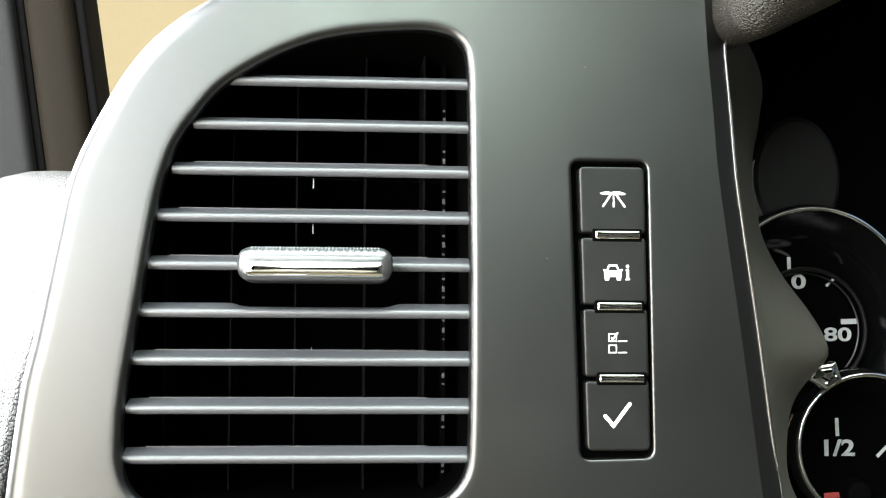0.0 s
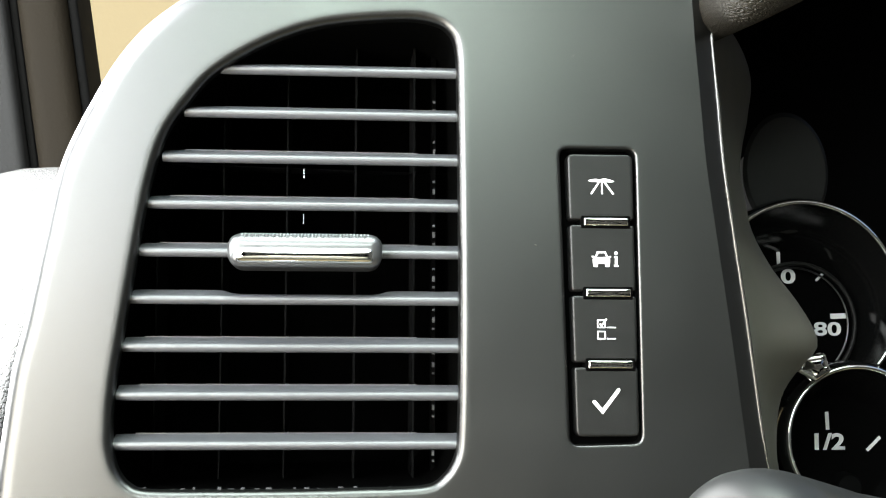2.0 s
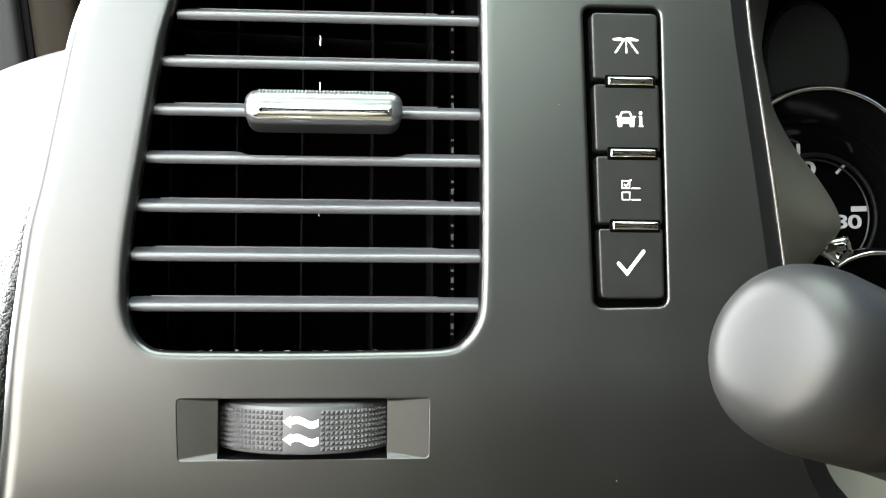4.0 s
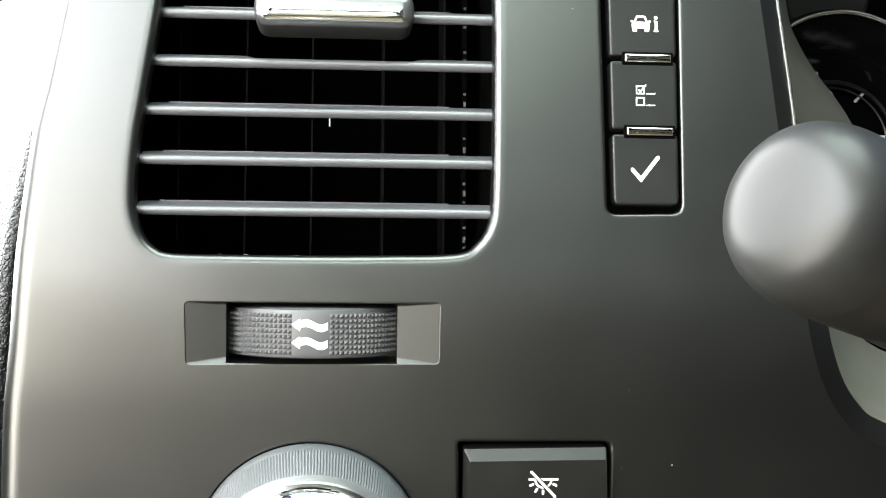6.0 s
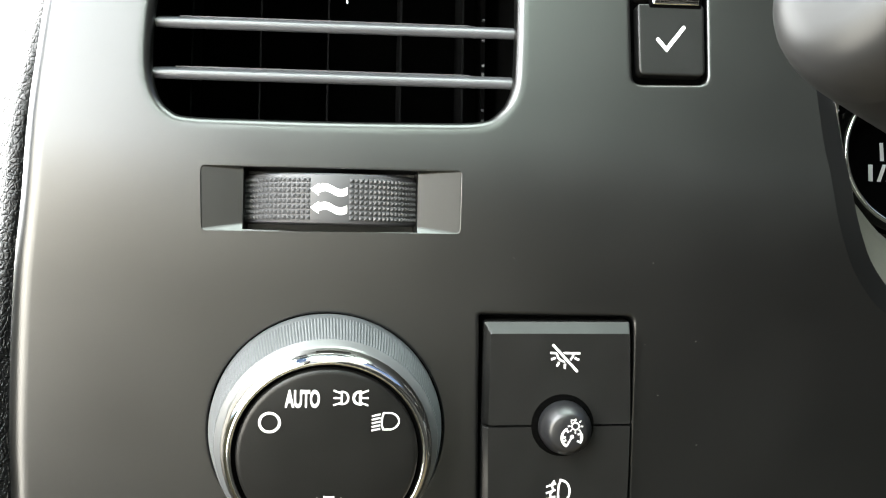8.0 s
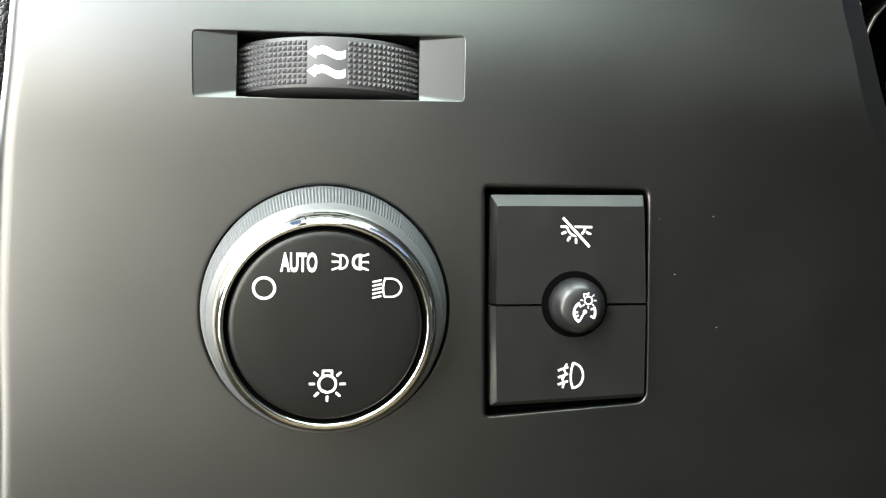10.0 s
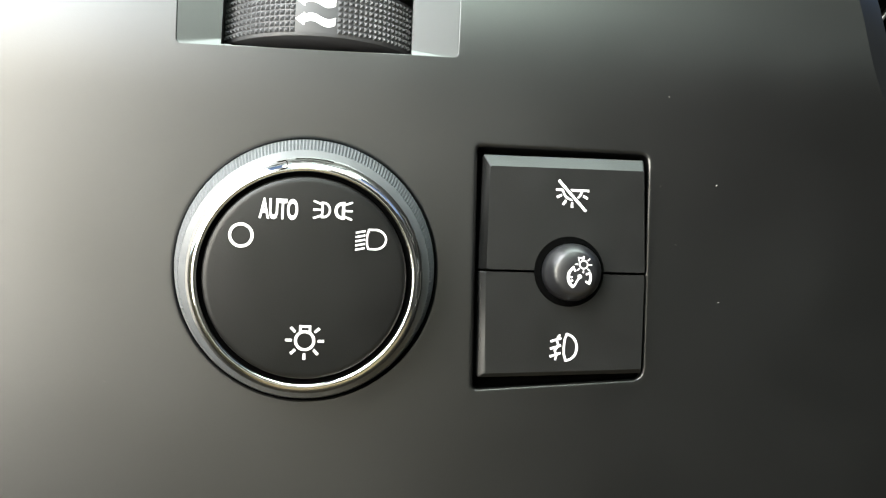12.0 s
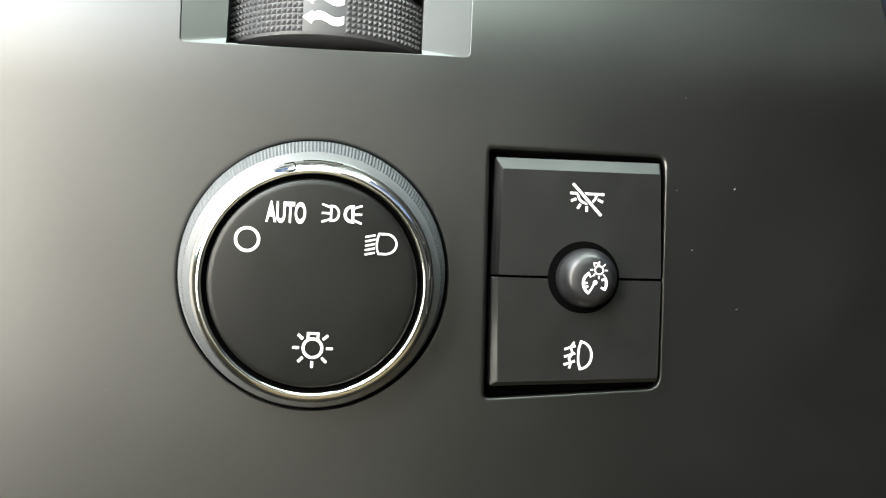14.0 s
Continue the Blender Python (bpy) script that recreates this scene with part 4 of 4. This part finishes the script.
for rr, yy, w, mat in ((0.0183, 0.0900, 0.0007, BOSS), (0.0172, 0.0925, 0.0003, DIMMER)):
    prof = [(rr + w * math.cos(2 * math.pi * k / 8), w * math.sin(2 * math.pi * k / 8)) for k in range(9)]
    part("dial_ring", turned(prof, 72, cap=False), mat, g1, "thin grey ring round the dial", m=Matrix.Translation((0.1497, yy, 0.7630)) @ UPM)


def mark(g, y, pts, w, mat=DIM):
    bm = bmesh.new()
    stroke(bm, pts, w, 0)
    part("scale_mark", bm, mat, g, m=Matrix.Translation((0, y, 0)) @ UPM)


mark(g1, 0.0945, [(0.1462, 0.7806), (0.1461, 0.7853)], 0.0011)
mark(g1, 0.0945, [(0.1622, 0.7655), (0.1672, 0.7657)], 0.0016)
mark(g1, 0.0945, [(0.1578, 0.7764), (0.1608, 0.7793)], 0.0008)
lettering("dial_number", "0", 0.0060, DIM, g1, Matrix.Translation((0.1491, 0.0944, 0.7775)) @ UPM, 1.55, 0.00015, "white number 0")
lettering("dial_number", "80", 0.0057, DIM, g1, Matrix.Translation((0.1611, 0.0944, 0.7614)) @ UPM, 1.55, 0.00012, "white number 80")
mark(g2, 0.0885, [(0.1580, 0.7312), (0.1578, 0.7365)], 0.0011)
mark(g2, 0.0885, [(0.1700, 0.7250), (0.1742, 0.7290)], 0.0010)
mark(g2, 0.0885, [(0.1535, 0.7135), (0.1620, 0.7140)], 0.0016, RED)
lettering("dial_number", "1/2", 0.0066, DIM, g2, Matrix.Translation((0.1578, 0.0884, 0.7274)) @ UPM, 1.3, 0.00018, "white fraction one half")
part("needle_hub", turned([(0.0042, 0), (0.0041, 0.004), (0.0034, 0.0052), (0.0006, 0.0056)], 32), RUBBER, g2, m=Matrix.Translation((0.1623, 0.0885, 0.7146)) @ UPM)
part("blank_boss", turned([(0.004, -0.05), (0.0085, -0.012), (0.0112, -0.002), (0.0118, 0.0), (0.0108, 0.001), (0.001, 0.0012)], 48), BOSS, cluster, "dark round boss", m=Matrix.Translation((0.1455, 0.085, 0.8085)) @ UPM @ Matrix.Diagonal((1.127, 1.57, 1, 1)))
bm = slab(rounded([(-0.0035, 0.0025), (0.003, 0.0035), (0.0045, -0.001), (0.0005, -0.0035), (-0.004, -0.001)], 0.0006, 3), 0, 0.003, 0.0012, dome=0.0030)
part("chrome_link", bm, CHROME, cluster, "small chrome piece between the gauges", m=Matrix.Translation((0.1412, 0.058, 0.7500)) @ UPM @ Matrix.Diagonal((1.15, 1.15, 1, 1)))

# ---- cluster hood ----
bm = bmesh.new()
ends = []
for i in range(41):
    t = (i / 40) ** 1.8
    x = 0.0945 + 0.17 * t
    low = 0.8224 + 0.086 * t + 0.004 * t * t
    rr = 0.011 * max(0.12, math.sqrt(1 - (1 - min(1.0, 0.17 * t / 0.011)) ** 2))
    ring = [(x, -0.010 - rr * math.sin(math.pi * k / 14), low + 0.012 - rr * math.cos(math.pi * k / 14) * 1.1) for k in range(15)]
    ring += [(x, 0.20, low + 0.050), (x, 0.20, low + 0.026)]
    ends.append(ring)
stack(bm, ends, cap_first=True)
bmesh.ops.recalc_face_normals(bm, faces=bm.faces)
hood = tagged(part("cluster_hood", bm, HOOD, angle=60), "creased brown-grey vinyl hood over the instrument cluster", "instrument hood")

# ---- soft dash end behind the panel ----
bm = bmesh.new()
edge_pts = [(p.y, p.x) for p in left_run]


def edge_x(z):
    zs2 = [a for a, _ in edge_pts]
    return float(np.interp(z, zs2, [b for _, b in edge_pts]))




def pad_profile(z):
    """From the gap beside the panel: a wall that faces it, a rolled crest, then the long side running forward."""
    e = edge_x(min(z, 0.80))
    w = min(1.0, max(0.0, (0.772 - z) / 0.05))
    pts = [(e - 0.0003 - 0.0030 * w * u, 0.0165 - 0.0055 * w * u ** 0.8) for u in (k / 8 for k in range(9))]
    x0, y0 = pts[-1]
    for k in range(1, 9):
        a = radians(52) * k / 8
        pts.append((x0 - 0.0004 - 0.0030 * math.sin(a), y0 + 0.0030 * (1 - math.cos(a))))
    x0, y0 = pts[-1]
    for k in range(1, 31):
        d = 0.29 * (k / 30) ** 1.7
        pts.append((x0 - 0.018 * (1 - math.exp(-d / 0.05)) - 0.42 * d, y0 + d))
    return pts


grid = []
for i in range(47):
    y_here = pad_profile(0.79)[i][1]
    ztop = 0.8140 - 0.139 * max(0.0, 0.125 - y_here)
    row = []
    for k in range(40):
        z = 0.45 + (ztop - 0.03 - 0.45) * k / 39
        x, y = pad_profile(z)[i]
        row.append((x, y, z))
    x_base, y = pad_profile(ztop - 0.03)[i]
    for k in range(1, 9):
        a = math.pi / 2 * k / 8
        row.append((x_base + 0.03 * (1 - math.cos(a)), y + 0.01 * (1 - math.cos(a)), ztop - 0.03 + 0.03 * math.sin(a)))
    row.append((x_base + 0.10, y + 0.02, ztop))
    grid.append([bm.verts.new(p) for p in row])
for r0, r1 in zip(grid, grid[1:]):
    for i in range(len(r0) - 1):
        bm.faces.new((r0[i], r0[i + 1], r1[i + 1], r1[i]))
bmesh.ops.recalc_face_normals(bm, faces=bm.faces)
pad = tagged(part("dash_pad", bm, PAD, angle=60), "grained black vinyl soft dash end, brightly lit", "dash pad")

# ---- windscreen pillar and door seal ----
pillar = thing("windscreen_pillar", Matrix.Translation((-0.155, 0.45, 0.86)) @ pose(0, 0, 0, 0, -9, 0), "taupe windscreen pillar trim with black rubber seals", "pillar")


def column(x0, x1, y0, y1, r):
    bm = bmesh.new()
    lp = rounded([(x0, y0), (x1, y0), (x1, y1), (x0, y1)], r, 5)
    stack(bm, [[(p.x, p.y, h) for p in ccw(lp)] for h in (-0.45, -0.2, 0.0, 0.2, 0.5)], cap_first=True)
    return bm


part("trim", column(-0.0085, 0.0200, 0, 0.06, 0.011), PILLAR, pillar)
part("front_seal", column(0.0202, 0.026, 0.008, 0.06, 0.0025), RUBBER, pillar, "black rubber seal")
part("door_seal", column(-0.0140, -0.0087, 0.010, 0.06, 0.0022), RUBBER, pillar, "black rubber seal")
part("door_frame", column(-0.075, -0.0142, 0.0, 0.06, 0.006), DOOR_GREY, pillar, "grey door frame edge")

# ---- cabin shell and outside ----
def shell(name, x0, x1, y0, y1, z0, z1, mat, label, category):
    bm = bmesh.new()
    box(bm, x0, x1, y0, y1, z0, z1)
    return tagged(part(name, bm, mat), label, category, kind="structure")


CARPET = material("tan_carpet", (0.22, 0.17, 0.10), 0.95, grain=0.002, grain_scale=400, mottle=0.2, mottle_scale=30)
shell("floor", -0.35, 1.45, -0.45, 0.9, -0.05, 0.0, CARPET, "tan footwell carpet", "floor")
shell("floor_rear", -0.35, 1.45, -1.7, -0.452, -0.05, 0.0, DARK_TRIM, "dark cabin floor behind the footwell", "floor")
shell("ceiling", -0.35, 1.45, -1.7, -0.54, 1.46, 1.50, LINER, "grey cloth headliner", "ceiling")
shell("wall_rear", -0.35, 1.45, -1.75, -1.7, 0.0, 1.14, DARK_TRIM, "plain grey cabin rear below the window", "wall")
# Unseen closure, full height and dark to keep sky reflections off the dash.
shell("wall_right", 1.4, 1.45, -1.7, 0.9, 0.0, 1.46, DARK_TRIM, "unseen plain dark closure of the far side", "wall")
shell("wall_door_front", -0.33, -0.30, -0.20, 0.85, 0.0, 0.69, TAN, "plain dark tan side ahead of the open door", "wall")
shell("wall_sill", -0.33, -0.30, -1.45, -0.202, 0.0, 0.30, TAN, "plain dark tan door sill", "wall")
# Unseen piece added to shut out the sky beside the rear lamp.
shell("wall_rear_upper", 0.30, 1.398, -1.75, -1.7, 1.142, 1.458, DARK_TRIM, "unseen plain grey closure beside the rear window", "wall")
# Unseen panel added to reflect warm light into the lower dash face.
BOUNCE_TAN = material("tan_bounce_cloth", (0.35, 0.34, 0.295), 0.9, grain=0.0006, grain_scale=900, mottle=0.15, mottle_scale=20)
shell("bounce_panel", -0.26, 0.06, -0.66, -0.62, 0.0, 0.70, BOUNCE_TAN, "unseen tan bounce panel behind the camera", "wall")
shell("wall_side_rear", -0.33, -0.30, -1.7, -1.452, 0.0, 1.46, TAN, "plain dark tan side behind the open door", "wall")
shell("wall_front", -0.27, 1.4, 0.80, 0.85, 0.0, 0.80, VOID, "dark bulkhead behind the dashboard", "wall")
shell("dash_top", 0.02, 1.39, 0.195, 0.79, 0.835, 0.855, PAD, "grained black dashboard top", "dashboard top")
shell("ground", -60, 60, -60, 60, -0.5, -0.45, ROAD, "pale concrete ground outside", "ground")
shell("backdrop", -6, 8, 3.5, 3.6, -0.45, 3.2, OUTSIDE, "tan rendered wall outside", "backdrop")

# ---- dust on the panel ----
bm = bmesh.new()
rng = random.Random(11)
SPECKS = [(0.0680, 0.6947), (0.0704, 0.6665), (0.0781, 0.6782), (0.0651, 0.6768), (0.0670, 0.6775), (0.0553, 0.7775), (0.0642, 0.8213)]
SPECKS += [(rng.uniform(-0.05, 0.09), rng.uniform(0.60, 0.72)) for _ in range(6)]
for k, (x, z) in enumerate(SPECKS):
    m = mount(x, z, 0.00006)
    size = rng.uniform(0.00009, 0.00022) if k < 7 else rng.uniform(0.00005, 0.0001)
    turn, long = rng.uniform(0, 6.28), rng.uniform(1.2, 2.4)
    ring = [(size * long * math.cos(a), size * math.sin(a)) for a in (0, 0.9, 2.0, 3.2, 4.3, 5.3)]
    ring = [(p * math.cos(turn) - q * math.sin(turn), p * math.sin(turn) + q * math.cos(turn)) for p, q in ring]
    stack(bm, [[(p, q, -0.00006) for p, q in ring], [(p * 0.5, q * 0.5, 0.00005) for p, q in ring]], m=m)
dust = part("dust", bm, DUST)
tagged(dust, "pale dust specks lying on the charcoal panel", "dust", kind="stuff")
